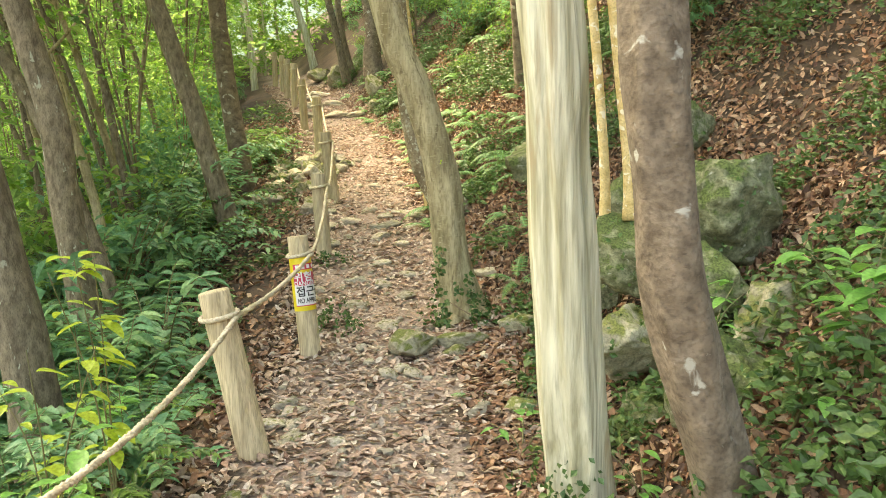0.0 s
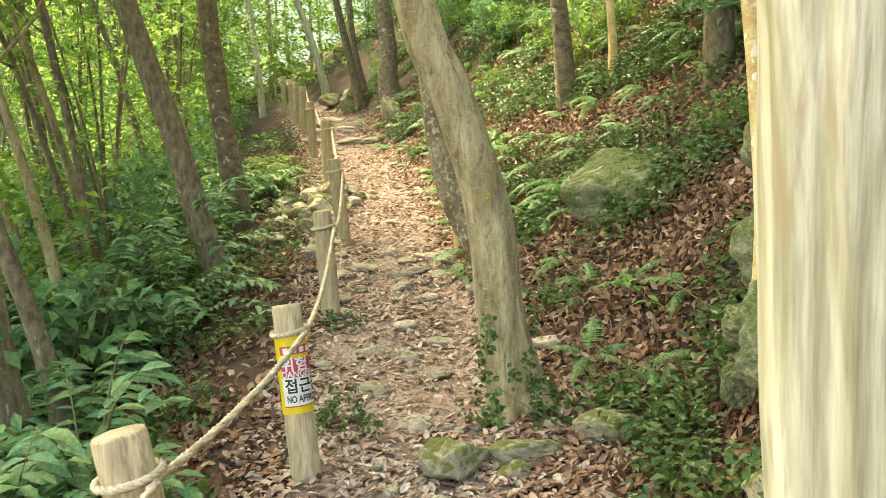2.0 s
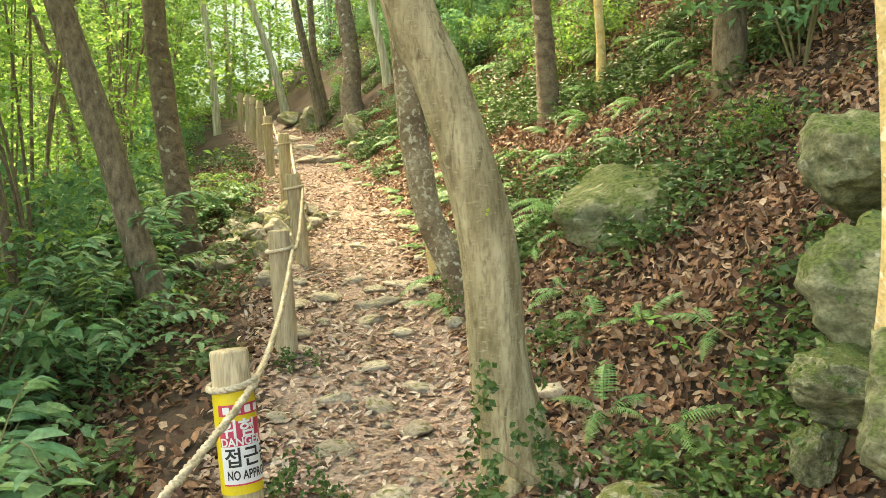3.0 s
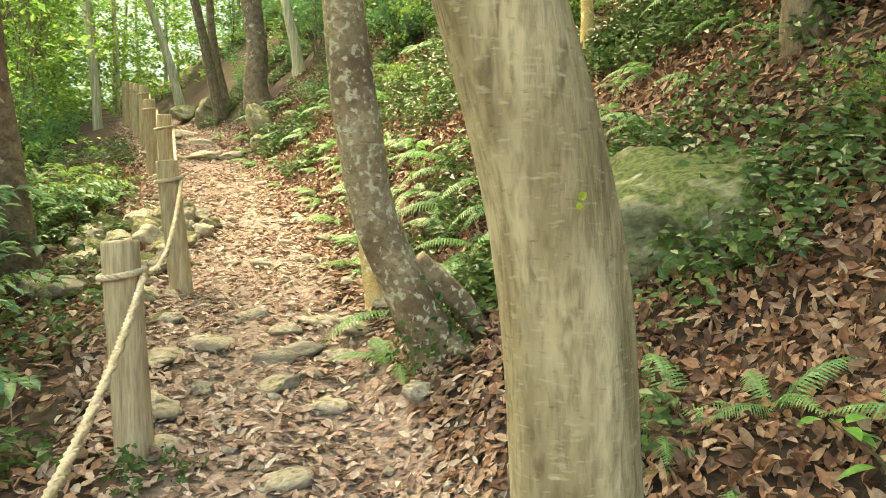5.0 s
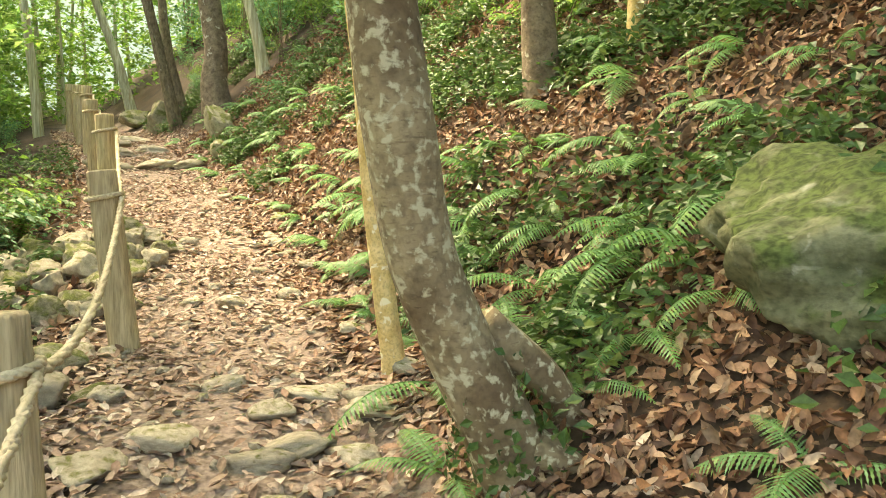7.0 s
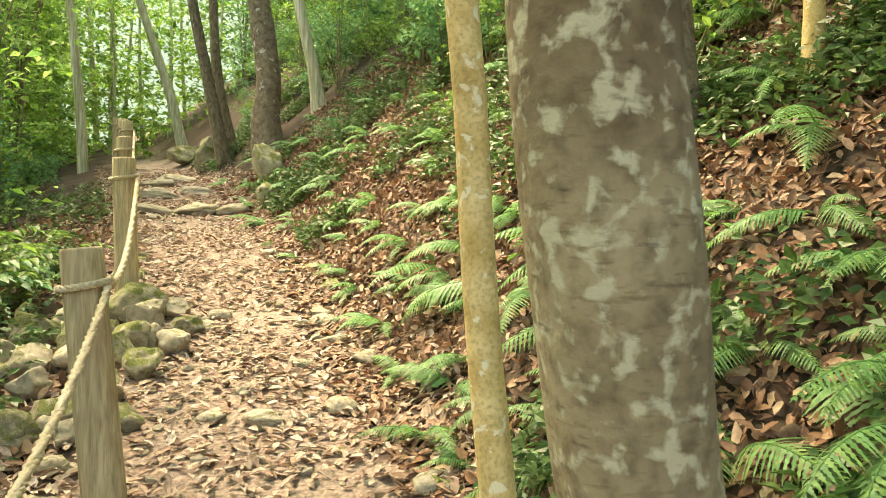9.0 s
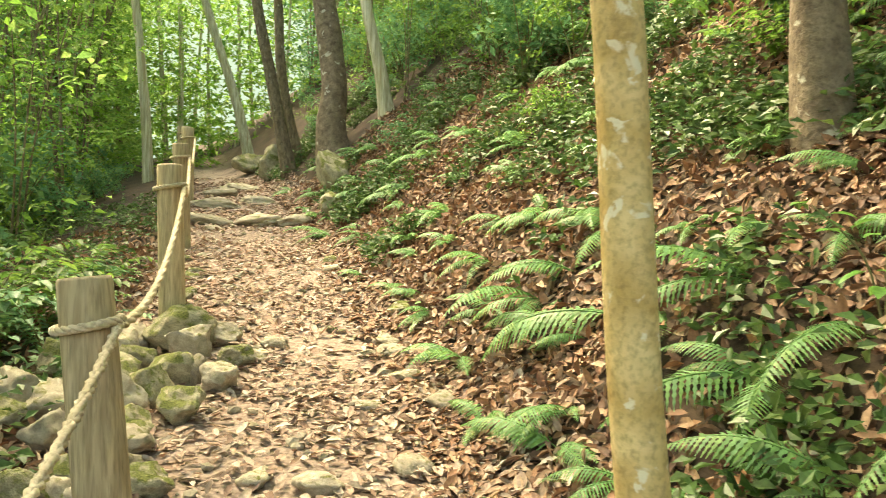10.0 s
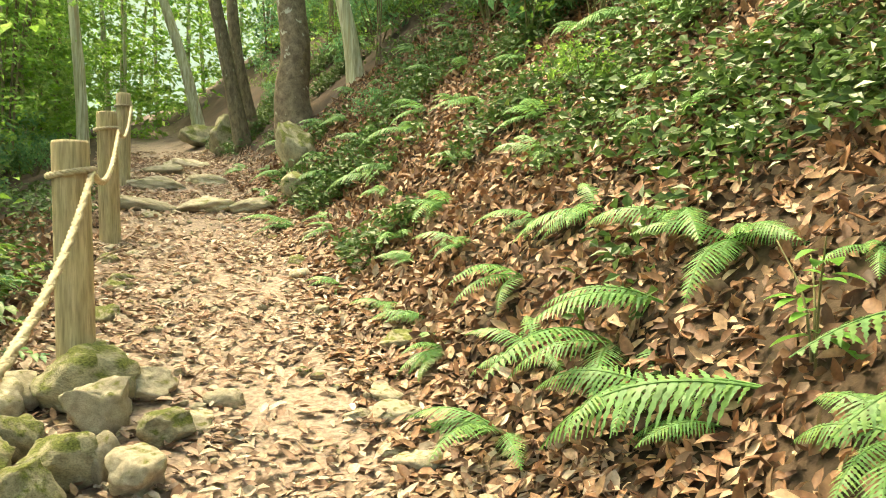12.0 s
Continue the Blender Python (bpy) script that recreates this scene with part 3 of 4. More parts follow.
def understorey():
    rng = random.Random(17)
    kinds = [sapling_kind(k) for k in range(6)]
    spots = []
    while len(spots) < 310:
        y = rng.uniform(5, 46)
        pick = rng.random()
        if pick < 0.50:
            u = -2.6 - rng.random() ** 1.7 * 11
        elif pick < 0.82:
            y = rng.uniform(9, 34)
            u = 3.0 + rng.random() ** 1.3 * 8
        else:
            y = rng.uniform(20, 26)
            u = rng.choice((-1, 1)) * rng.uniform(2.2, 7)
        if y < 10 and -3.4 < u < 4.2:
            continue
        if all((u - a) ** 2 + (y - b) ** 2 > 0.5 for a, b in spots):
            spots.append((u, y))
    for i, (u, y) in enumerate(spots):
        x = centre(y) + u
        m = pose(x, y, ground_z(x, y), 0, 0, rng.uniform(0, 360)) @ Matrix.Scale(rng.uniform(0.35, 0.6) if 0 < u < 3.6 and y < 24 else rng.uniform(1.1, 1.9) if y > 26 else rng.uniform(0.65, 1.2), 4)
        if i < 6:
            kinds[i].matrix_basis = m
        else:
            copy_thing(kinds[rng.choice((1, 3, 4)) if 0 < u < 4 else rng.choice((0, 2, 5, 4)) if y > 22 else rng.choice((0, 1, 2, 2, 3, 4, 5, 0))], m)


understorey()


def thicket():
    """Leafy young trees closing the view where the path bends out of sight."""
    kinds = []
    for k in range(3):
        rng = random.Random(950 + k)
        o = base_at("young_tree", (0, 0, 0))
        tagged(o, "leafy young tree with light green foliage down to the ground", "tree", "thicket of young trees")
        pts = curve_points([(0, 0, -0.3), (-0.1, 0.1, 2.0), (-0.3, 0.1, 4.6)], 0.4)
        part("trunk", mesh_of("trunk", *sweep(pts, lambda s: 0.05 * (1 - 0.8 * s) + 0.004, 7), BARK_PALE), o)
        clumps = [rng.choice(pts) + rand_dir(rng, 0.45) * rng.uniform(0.2, 1.5) + Vector((0, 0, 0.3)) for _ in range(75)]
        items = []
        for _ in range(1500):
            z = rng.uniform(0.09, 0.17)
            items.append((rng.choice(clumps) + rand_dir(rng, 0.4) * rng.uniform(0.03, 0.36), rand_dir(rng, 0.3) + Vector((0, 0, -0.2)), rand_dir(rng, 0.4) * 0.6 + Vector((0, 0, 1)), z, z * 0.55))
        part("foliage", spray_mesh("foliage", items, (BRIGHT, BRIGHT, BRIGHT)[k]), o)
        kinds.append(o)
    rng = random.Random(23)
    spots = []
    while len(spots) < 38:
        y = rng.uniform(25.8, 40)
        u = rng.uniform(-10, 7)
        if y < 28 and abs(u) < 1.4:
            continue
        if all((u - a) ** 2 + (y - b) ** 2 > 1.3 for a, b in spots):
            spots.append((u, y))
    for i, (u, y) in enumerate(spots):
        x = centre(y) + u
        m = pose(x, y, ground_z(x, y), 0, 0, rng.uniform(0, 360)) @ Matrix.Scale(rng.uniform(0.9, 1.5), 4)
        if i < 3:
            kinds[i].matrix_basis = m
        else:
            copy_thing(kinds[i % 3], m)


thicket()


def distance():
    """Added sheet for the wooded distance; its haze is put into colour and glow."""
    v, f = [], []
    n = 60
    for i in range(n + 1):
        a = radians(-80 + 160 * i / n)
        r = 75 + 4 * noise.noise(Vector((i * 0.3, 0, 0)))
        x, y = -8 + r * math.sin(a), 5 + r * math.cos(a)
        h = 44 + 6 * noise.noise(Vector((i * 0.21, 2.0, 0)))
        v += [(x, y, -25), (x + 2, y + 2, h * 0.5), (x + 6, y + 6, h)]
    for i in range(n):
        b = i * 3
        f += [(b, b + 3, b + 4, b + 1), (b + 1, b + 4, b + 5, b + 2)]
    tagged(new("backdrop", mesh_of("backdrop", v, f, HAZE_GLOW)), "glowing pale green backdrop sheet standing in for a hazy wooded hillside", "backdrop", kind="structure")


distance()


# ---- rope fence: round posts, rope rings and sagging rope ----
POSTS = [(-0.77, 4.12, 0.84), (-0.79, 5.85, 0.84), (-1.08, 8.35, 0.83), (-1.33, 10.74, 0.87), (-1.91, 13.30, 0.98), (-2.66, 16.2, 0.95), (-3.35, 18.9, 0.95), (-3.85, 20.6, 0.95), (-4.3, 22.3, 0.95), (-4.9, 24.2, 0.95)]
POST_LEAN = [(-0.17, 0.02), (-0.075, 0.06), (-0.04, 0.0), (-0.09, 0.02), (-0.03, 0.0), (-0.03, 0), (0, 0), (0.02, 0), (0, 0), (0, 0)]
RING_DROP = 0.125


def post_axis(i):
    x, y, h = POSTS[i]
    foot = Vector((x, y, ground_z(x, y)))
    return foot, foot + Vector((POST_LEAN[i][0], POST_LEAN[i][1], h)), 0.072 if i else 0.078


def twisted(pts, r, strands=3, pitch=0.075, sides=6):
    """A laid rope of three strands along pts."""
    length = [0.0]
    for a, b in zip(pts, pts[1:]):
        length.append(length[-1] + (b - a).length)
    pieces = []
    for k in range(strands):
        q, side = [], Vector((0.3, 1, 0.2)).normalized()
        for i, p in enumerate(pts):
            d = (pts[min(i + 1, len(pts) - 1)] - pts[max(i - 1, 0)]).normalized()
            side = (side - d * side.dot(d)).normalized()
            a = 2 * math.pi * (k / strands + length[i] / pitch)
            q.append(p + (side * math.cos(a) + d.cross(side) * math.sin(a)) * r * 0.52)
        pieces.append(sweep(q, lambda s: r * 0.56, sides))
    return joined(*pieces)


def fence():
    tips = []
    for i in range(len(POSTS)):
        foot, top, r = post_axis(i)
        o = base_at("fence_post", foot)
        tagged(o, "round weathered timber fence post with a rope ring beside the path", "fence post", "rope fence posts")
        ax = top - foot
        pts = [-ax * 0.2, Vector((0, 0, 0))] + [ax * k / 8 for k in range(1, 8)] + [ax * 0.988, ax]
        cracks = [random.Random(i).uniform(0, 6.28) for _ in range(3)]

        def rad(s, r=r):
            return r * (1.03 - 0.06 * s) * (0.94 if s > 0.995 else 1)

        def wob(s, a, p, c=cracks, i=i):
            w = 1 + 0.015 * noise.noise(Vector((math.cos(a) * 2, math.sin(a) * 2 + i, p.z * 2)))
            for q in c:
                w -= 0.05 * math.exp(-(((a - q + 3.14) % 6.28 - 3.14) / 0.09) ** 2)
            return w
        part("pole", mesh_of("pole", *sweep(pts, rad, 40, wob), POST_WOOD), o)
        d = ax.normalized()
        c = ax - d * RING_DROP
        ring = []
        for k in range(49):
            a = 2 * math.pi * k / 48
            ring.append(c + Vector((math.cos(a), math.sin(a), 0.18 * math.cos(a - 0.3) if i < 5 else 0.1 * math.cos(a))) * 1.0 * (r + 0.011))
        part("rope_ring", mesh_of("rope_ring", *(twisted(ring, 0.013) if i < 6 else sweep(ring, lambda s: 0.012, 6)), ROPE), o, "wound hemp rope ring")
        tips.append(foot + c + Vector((r + 0.012, -0.01, 0.0)))
        if i == 1:
            sign(o, ax, r)
    for i in range(-1, len(tips) - 1):
        b = tips[i + 1]
        a = tips[i] if i >= 0 else Vector((-0.92, 1.95, ground_z(-0.92, 1.95) + 0.62))
        sag = (0.1, 0.04, 0.10)[i + 1] if i < 2 else 0.16
        n = max(12, int((b - a).length / 0.03)) if i < 5 else 24
        pts = [a.lerp(b, k / n) - Vector((0, 0, sag * 4 * (k / n) * (1 - k / n))) for k in range(n + 1)]
        me = mesh_of("rope", *(twisted(pts, 0.0155) if i < 5 else sweep(pts, lambda s: 0.014, 6)), ROPE)
        tagged(new("rope", me), "thick hemp rope sagging between two fence posts", "rope", "fence ropes")


def text_mesh(body, size):
    cu = bpy.data.curves.new("letters", "FONT")
    cu.body, cu.size, cu.align_x, cu.align_y, cu.offset = body, size, "CENTER", "CENTER", size * 0.022
    ob = new("letters", cu)
    bpy.context.view_layer.update()
    me = bpy.data.meshes.new_from_object(ob.evaluated_get(bpy.context.evaluated_depsgraph_get()))
    bpy.data.objects.remove(ob)
    return me


def sign(o, ax, r):
    """The printed sleeve round the second post: yellow, with a white and red warning panel."""
    d = ax.normalized()
    side = Vector((1, 0, 0))
    side = (side - d * side.dot(d)).normalized()
    back = d.cross(side)

    def wrap(a, z, rr):
        return d * z + side * (math.sin(a) * rr) - back * (math.cos(a) * rr)

    def sheet(name, a0, a1, z0, z1, rr, mat, label=""):
        n, m = max(4, int((a1 - a0) / 0.12)), 4
        v = [wrap(a0 + (a1 - a0) * i / n, z0 + (z1 - z0) * j / m, rr) for j in range(m + 1) for i in range(n + 1)]
        f = [(j * (n + 1) + i, j * (n + 1) + i + 1, (j + 1) * (n + 1) + i + 1, (j + 1) * (n + 1) + i) for j in range(m) for i in range(n)]
        return part(name, mesh_of(name, v, f, mat), o, label)

    top = ax.length - RING_DROP - 0.022
    low = top - 0.37
    sheet("sleeve", 0, 2 * math.pi, low, top, r + 0.004, YELLOW, "bright yellow printed plastic sleeve")
    A0, A1 = -0.62, 2.95
    sheet("caption_strip", A0 + 0.05, A1, top - 0.085, top - 0.045, r + 0.0065, RED, "small red strip with unreadable white marks")
    for k in range(4):
        sheet("mark", A0 + 0.3 + k * 0.5, A0 + 0.62 + k * 0.5, top - 0.078, top - 0.052, r + 0.0085, WHITE)
    white = sheet("white_panel", A0, A1, low + 0.04, top - 0.195, r + 0.0065, WHITE, "white warning panel")
    red = sheet("red_panel", A0, A1, top - 0.195, top - 0.105, r + 0.0065, RED, "red warning panel")
    sheet("red_line", A0, A1, low + 0.034, low + 0.040, r + 0.0065, RED)
    for body, z, size, mat, width, c in (("위험", top - 0.137, 0.07, WHITE, 1.6, 0.28), ("DANGER", top - 0.180, 0.042, WHITE, 2.0, 0.46), ("접근금지", top - 0.240, 0.075, BLACK, 3.3, 1.22), ("NO APPROACH", top - 0.300, 0.046, BLACK, 2.7, 0.98)):
        me = text_mesh(body, size)
        co = [q.co.copy() for q in me.vertices]
        if not co:
            continue
        x0, x1 = min(q.x for q in co), max(q.x for q in co)
        k = width / max(1e-6, x1 - x0)
        bm = bmesh.new()
        bm.from_mesh(me)
        bmesh.ops.subdivide_edges(bm, edges=[e for e in bm.edges if e.calc_length() > size * 0.25], cuts=2)
        bmesh.ops.triangulate(bm, faces=bm.faces)
        for q in bm.verts:
            q.co = wrap(c + (q.co.x - (x0 + x1) / 2) * k, z + q.co.y, r + 0.0088)
        bm.to_mesh(me)
        bm.free()
        me.materials.clear()
        me.materials.append(mat)
        part("lettering", me, red if mat == WHITE else white, "white printed letters" if mat == WHITE else "black printed letters")


fence()


# ---- rocks and stones ----
def rock_mesh(seed, detail=3, cuts=15, rough=0.19):
    rng = random.Random(seed)
    bm = bmesh.new()
    bmesh.ops.create_icosphere(bm, subdivisions=detail, radius=1.0)
    planes = [(rand_dir(rng), rng.uniform(0.58, 0.9)) for _ in range(cuts)]
    for v in bm.verts:
        for n, d in planes:
            e = v.co.dot(n) - d
            if e > 0:
                v.co -= n * e * 0.97
        v.co *= 1 + rough * noise.noise(v.co * 1.7 + Vector((seed, 0, 0))) + rough * 0.55 * noise.noise(v.co * 4.5 + Vector((0, seed, 0))) + rough * 0.25 * noise.noise(v.co * 11 + Vector((0, 0, seed)))
    me = bpy.data.meshes.new("rock")
    bm.to_mesh(me)
    bm.free()
    me.polygons.foreach_set("use_smooth", [detail > 2] * len(me.polygons))
    return me


def rock(name, x, y, size, seed, mat, label, z=None, turn=None, detail=3, sink=0.3, category="rock", group=""):
    me = rock_mesh(seed, detail)
    me.materials.append(mat)
    ob = new(name, me)
    rng = random.Random(seed + 99)
    zz = ground_z(x, y) + size[2] * (1 - 2 * sink) if z is None else z
    ob.matrix_world = pose(x, y, zz, rng.uniform(-8, 8), rng.uniform(-8, 8), turn if turn is not None else rng.uniform(0, 360)) @ Matrix.Diagonal((*size, 1))
    return tagged(ob, label, category, group)


def rocks():
    rock("boulder", 1.48, 8.90, (0.76, 0.54, 0.50), 301, BOULDER, "large green mossy boulder set in the leafy bank", 1.20, 15, 5)
    rock("boulder", 0.86, 9.05, (0.30, 0.28, 0.26), 302, BOULDER, "dark mossy rock under the large boulder", 0.84, 40, 4)
    rock("rock", 1.20, 8.6, (0.16, 0.13, 0.10), 303, ROCK, "small tan rock wedged under the boulder", 0.80, 10, 4)
    pile = [(1.248, 4.979, 0.778, 0.26, 0.34, 0.26, 11), (1.126, 4.549, 0.388, 0.24, 0.26, 0.22, 12), (1.227, 4.28, 0.064, 0.26, 0.28, 0.2, 13), (1.511, 4.657, 0.647, 0.34, 0.36, 0.34, 14), (1.819, 4.227, 0.526, 0.3, 0.34, 0.24, 15), (1.418, 3.797, 0.297, 0.3, 0.36, 0.3, 16), (1.804, 5.141, 1.07, 0.4, 0.4, 0.34, 17), (1.74, 5.9, 0.98, 0.42, 0.38, 0.38, 23), (1.42, 5.9, 0.66, 0.24, 0.18, 0.16, 19), (1.05, 4.12, 0.0, 0.17, 0.17, 0.12, 20), (1.3, 5.85, 0.42, 0.11, 0.1, 0.13, 25), (1.85, 6.5, 1.5, 0.4, 0.34, 0.3, 22)]
    for x, y, z, a, b, c, s in pile:
        rock("rock", x, y, (a, b, c), 320 + s, BOULDER if s % 3 else ROCK, "weathered grey-green mossy rock in a rocky outcrop", z, None, 5, group="rocky outcrop")
        rng = random.Random(s)
        items = []
        for _ in range(150):
            d = rand_dir(rng)
            if d.z < -0.1 or noise.noise(d * 2.2 + Vector((s, 0, 0))) < 0.02:
                continue
            ln = rng.uniform(0.02, 0.05)
            items.append((Vector((x + d.x * a * 0.95, y + d.y * b * 0.95, z + d.z * c * 0.95)), rand_dir(rng), d + rand_dir(rng) * 0.4, ln, ln * 0.65))
        if items:
            tagged(new("creeper", spray_mesh("creeper", items, IVY)), "small green creeper leaves growing on a mossy rock", "creeper", "rock creepers")
    rock("rock", 0.70, 6.15, (0.19, 0.14, 0.11), 341, ROCK, "flat grey stone lying in leaves beside the path", detail=4, turn=8)
    rock("rock", -0.07, 5.86, (0.19, 0.16, 0.13), 342, ROCK, "mossy green stone half buried in the path", detail=4, sink=0.25)
    rock("rock", 0.24, 5.98, (0.20, 0.11, 0.08), 343, ROCK, "low mossy stone in the path", detail=4, turn=5, sink=0.25)
    for k, (x, y, a) in enumerate([(-0.21, 5.377, 0.085), (-0.05, 5.442, 0.075), (-0.355, 5.656, 0.06), (-0.138, 5.549, 0.075), (0.441, 6.301, 0.07), (-0.446, 5.947, 0.06), (0.84, 6.237, 0.07)]):
        rock("path_stone", x, y, (a, a * 0.8, a * 0.6), 350 + k, STONE, "small pale stone among fallen leaves", detail=3, category="stone", group="path stones")
    for k, (x, y, a, b) in enumerate([(-0.634, 4.334, 0.17, 0.08), (-0.659, 4.549, 0.09, 0.06), (-0.716, 4.764, 0.10, 0.07), (-0.385, 4.28, 0.08, 0.06)]):
        rock("path_stone", x, y, (a, b, 0.045), 360 + k, STONE, "flat pale stone at the path's edge", detail=3, sink=0.42, category="stone", group="path stones")
    flat = [(-0.52, 9.42, 0.15, 0.11), (-0.60, 9.75, 0.13, 0.08), (-0.20, 9.62, 0.16, 0.10), (-0.05, 9.9, 0.14, 0.09), (-0.98, 9.55, 0.2, 0.13), (-0.35, 8.75, 0.12, 0.09), (-0.65, 9.32, 0.13, 0.08), (-0.60, 9.0, 0.14, 0.11), (-0.92, 8.95, 0.07, 0.06), (-0.30, 9.35, 0.12, 0.09), (-0.42, 9.9, 0.13, 0.10), (-0.22, 9.75, 0.11, 0.08), (-1.18, 9.35, 0.17, 0.12), (-1.10, 8.75, 0.15, 0.10), (-1.02, 8.4, 0.13, 0.09), (-0.5, 8.05, 0.12, 0.08), (-0.2, 7.75, 0.13, 0.09), (-0.68, 7.55, 0.10, 0.07), (-0.439, 7.506, 0.12, 0.08), (-0.219, 7.183, 0.13, 0.09), (-0.613, 6.968, 0.12, 0.08), (-0.8, 10.1, 0.11, 0.08), (-1.25, 10.0, 0.10, 0.08), (-0.55, 11.6, 0.09, 0.07), (-1.1, 11.5, 0.08, 0.06), (-0.42, 12.2, 0.10, 0.08), (-0.6, 12.6, 0.11, 0.09), (-0.7, 13.1, 0.10, 0.07), (-1.38, 12.95, 0.08, 0.09), (-1.32, 13.15, 0.08, 0.07), (-1.0, 14.2, 0.11, 0.06), (-1.2, 15.0, 0.13, 0.07)]
    for k, (x, y, a, b) in enumerate(flat):
        rock("path_stone", x, y, (a * 1.1, b * 1.1, 0.05), 380 + k, STONE, "flat worn stone set in the footpath", detail=3, sink=0.42, category="stone", group="path stones")
    rng = random.Random(77)
    for k in range(64):
        y = 3.2 + 14 * rng.random()
        x = centre(y) + rng.choice((rng.uniform(-0.75, 0.75), rng.uniform(0.45, 0.85), rng.uniform(-0.8, -0.5)))
        a = rng.uniform(0.045, 0.13)
        rock("path_stone", x, y, (a, a * rng.uniform(0.6, 0.85), a * 0.45), 700 + k, (STONE, STONE, ROCK)[k % 3], "irregular stone half buried in the leafy footpath", detail=3, sink=0.4, category="stone", group="path stones")
    wall = [(-1.62, 11.75, 0.12, 0.09), (-1.55, 12.12, 0.13, 0.10), (-1.86, 12.2, 0.15, 0.12), (-1.72, 12.55, 0.16, 0.12), (-1.95, 11.8, 0.13, 0.10), (-1.45, 11.4, 0.10, 0.07), (-1.46, 12.5, 0.12, 0.09), (-1.75, 11.45, 0.12, 0.10), (-1.72, 12.95, 0.16, 0.13), (-1.92, 12.75, 0.13, 0.12), (-1.62, 13.25, 0.15, 0.08), (-1.85, 13.2, 0.22, 0.15), (-2.15, 13.05, 0.14, 0.11), (-1.95, 12.45, 0.16, 0.14), (-2.1, 12.2, 0.16, 0.12), (-1.75, 12.35, 0.13, 0.12), (-1.62, 12.6, 0.11, 0.09), (-1.7, 11.95, 0.12, 0.08), (-1.62, 11.6, 0.10, 0.07), (-2.3, 12.8, 0.18, 0.14), (-1.6, 11.25, 0.09, 0.06), (-1.45, 12.85, 0.12, 0.07), (-2.35, 12.4, 0.15, 0.12), (-1.55, 10.4, 0.12, 0.08), (-1.5, 9.95, 0.14, 0.09), (-1.85, 11.3, 0.14, 0.10)]
    for k, (x, y, a, c) in enumerate(wall):
        rock("rock", x, y, (a, a * 0.85, c), 430 + k, ROCK if k % 2 else STONE, "rounded pale field stone in a low heap under the fence", detail=4, sink=0.22, group="stone heap")
    rng = random.Random(12)
    for k in range(22):
        y = rng.uniform(11.0, 13.4)
        x = centre(y) - 0.78 - 0.75 * rng.random() ** 1.5
        a = rng.uniform(0.07, 0.15)
        rock("rock", x, y, (a, a * 0.85, a * 0.65), 480 + k, (ROCK, STONE)[k % 2], "rounded pale field stone in a low heap under the fence", detail=3, sink=0.25, group="stone heap")
    for k, (dx, dy, a, b, c) in enumerate([(-0.5, 0, 0.34, 0.16, 0.09), (0.05, 0.02, 0.30, 0.18, 0.10), (0.45, -0.03, 0.22, 0.15, 0.09), (-0.3, 1.2, 0.32, 0.16, 0.09), (0.2, 1.6, 0.3, 0.18, 0.08), (-0.2, 2.6, 0.35, 0.2, 0.1), (0.2, 3.6, 0.34, 0.2, 0.1)]):
        y = 17.5 + dy
        rock("step_stone", centre(y) + dx, y, (a, b, c), 460 + k, STONE, "broad flat stone forming a low step in the path", detail=4, turn=0, sink=0.35, category="step stone", group="stone steps")
    rock("rock", -1.52, 18.3, (0.24, 0.24, 0.34), 471, ROCK, "upright mossy rock at the foot of the bank", detail=4, sink=0.2)
    rock("rock", -1.42, 17.3, (0.18, 0.18, 0.16), 472, ROCK, "low mossy rock at the foot of the bank", detail=4, sink=0.1)
    rock("rock", -3.75, 24.9, (0.5, 0.4, 0.26), 473, ROCK, "large pale rock at the top of the path", detail=4, sink=0.2)
    rock("rock", -2.9, 22.5, (0.35, 0.3, 0.4), 474, ROCK, "pale mossy rock beside the upper path", detail=4, sink=0.2)


rocks()


# ---- fallen leaves and ground cover ----
def litter(name, label, seed, count, area, size, keep, mat=None):
    rng = random.Random(seed)
    items = []
    while len(items) < count:
        y = area[0] + (area[1] - area[0]) * rng.random() ** 1.1
        u = rng.uniform(area[2], area[3])
        x = centre(y) + u
        if rng.random() > keep(u, y, noise.noise(Vector((x * 1.1, y * 1.1, seed)))):
            continue
        n = ground_normal(x, y)
        tilt = 1.05 if abs(u) > 0.8 else 0.34
        nn = (n + rand_dir(rng) * tilt * rng.random() * 1.6).normalized()
        d = rand_dir(rng)
        d = d - nn * d.dot(nn)
        s = size * rng.uniform(0.5, 1.25)
        items.append((Vector((x, y, ground_z(x, y) + rng.uniform(0.006, 0.026))), d, nn, s, s * rng.uniform(0.36, 0.62), rng.uniform(-0.35, 0.4)))
    tagged(new(name, leaf_batch(name, items, mat or LITTER)), label, "leaf litter", kind="stuff")


litter("leaf_litter", "dry brown fallen leaves scattered over the footpath", 1, 40000, (-1.0, 24, -0.95, 1.0), 0.064, lambda u, y, n: 0.5 + 0.8 * n + 0.45 * abs(u), PATH_LITTER)
litter("leaf_litter", "thick drift of brown fallen leaves on the uphill bank", 2, 110000, (1.0, 20, 0.5, 3.9), 0.068, lambda u, y, n: (0.8 + 0.5 * n) * (1 if u < 2.8 or y > 8 else 0.6))
litter("leaf_litter", "brown fallen leaves on the downhill slope", 3, 26000, (0.5, 18, -3.6, -0.75), 0.080, lambda u, y, n: 0.6 + 0.8 * n)


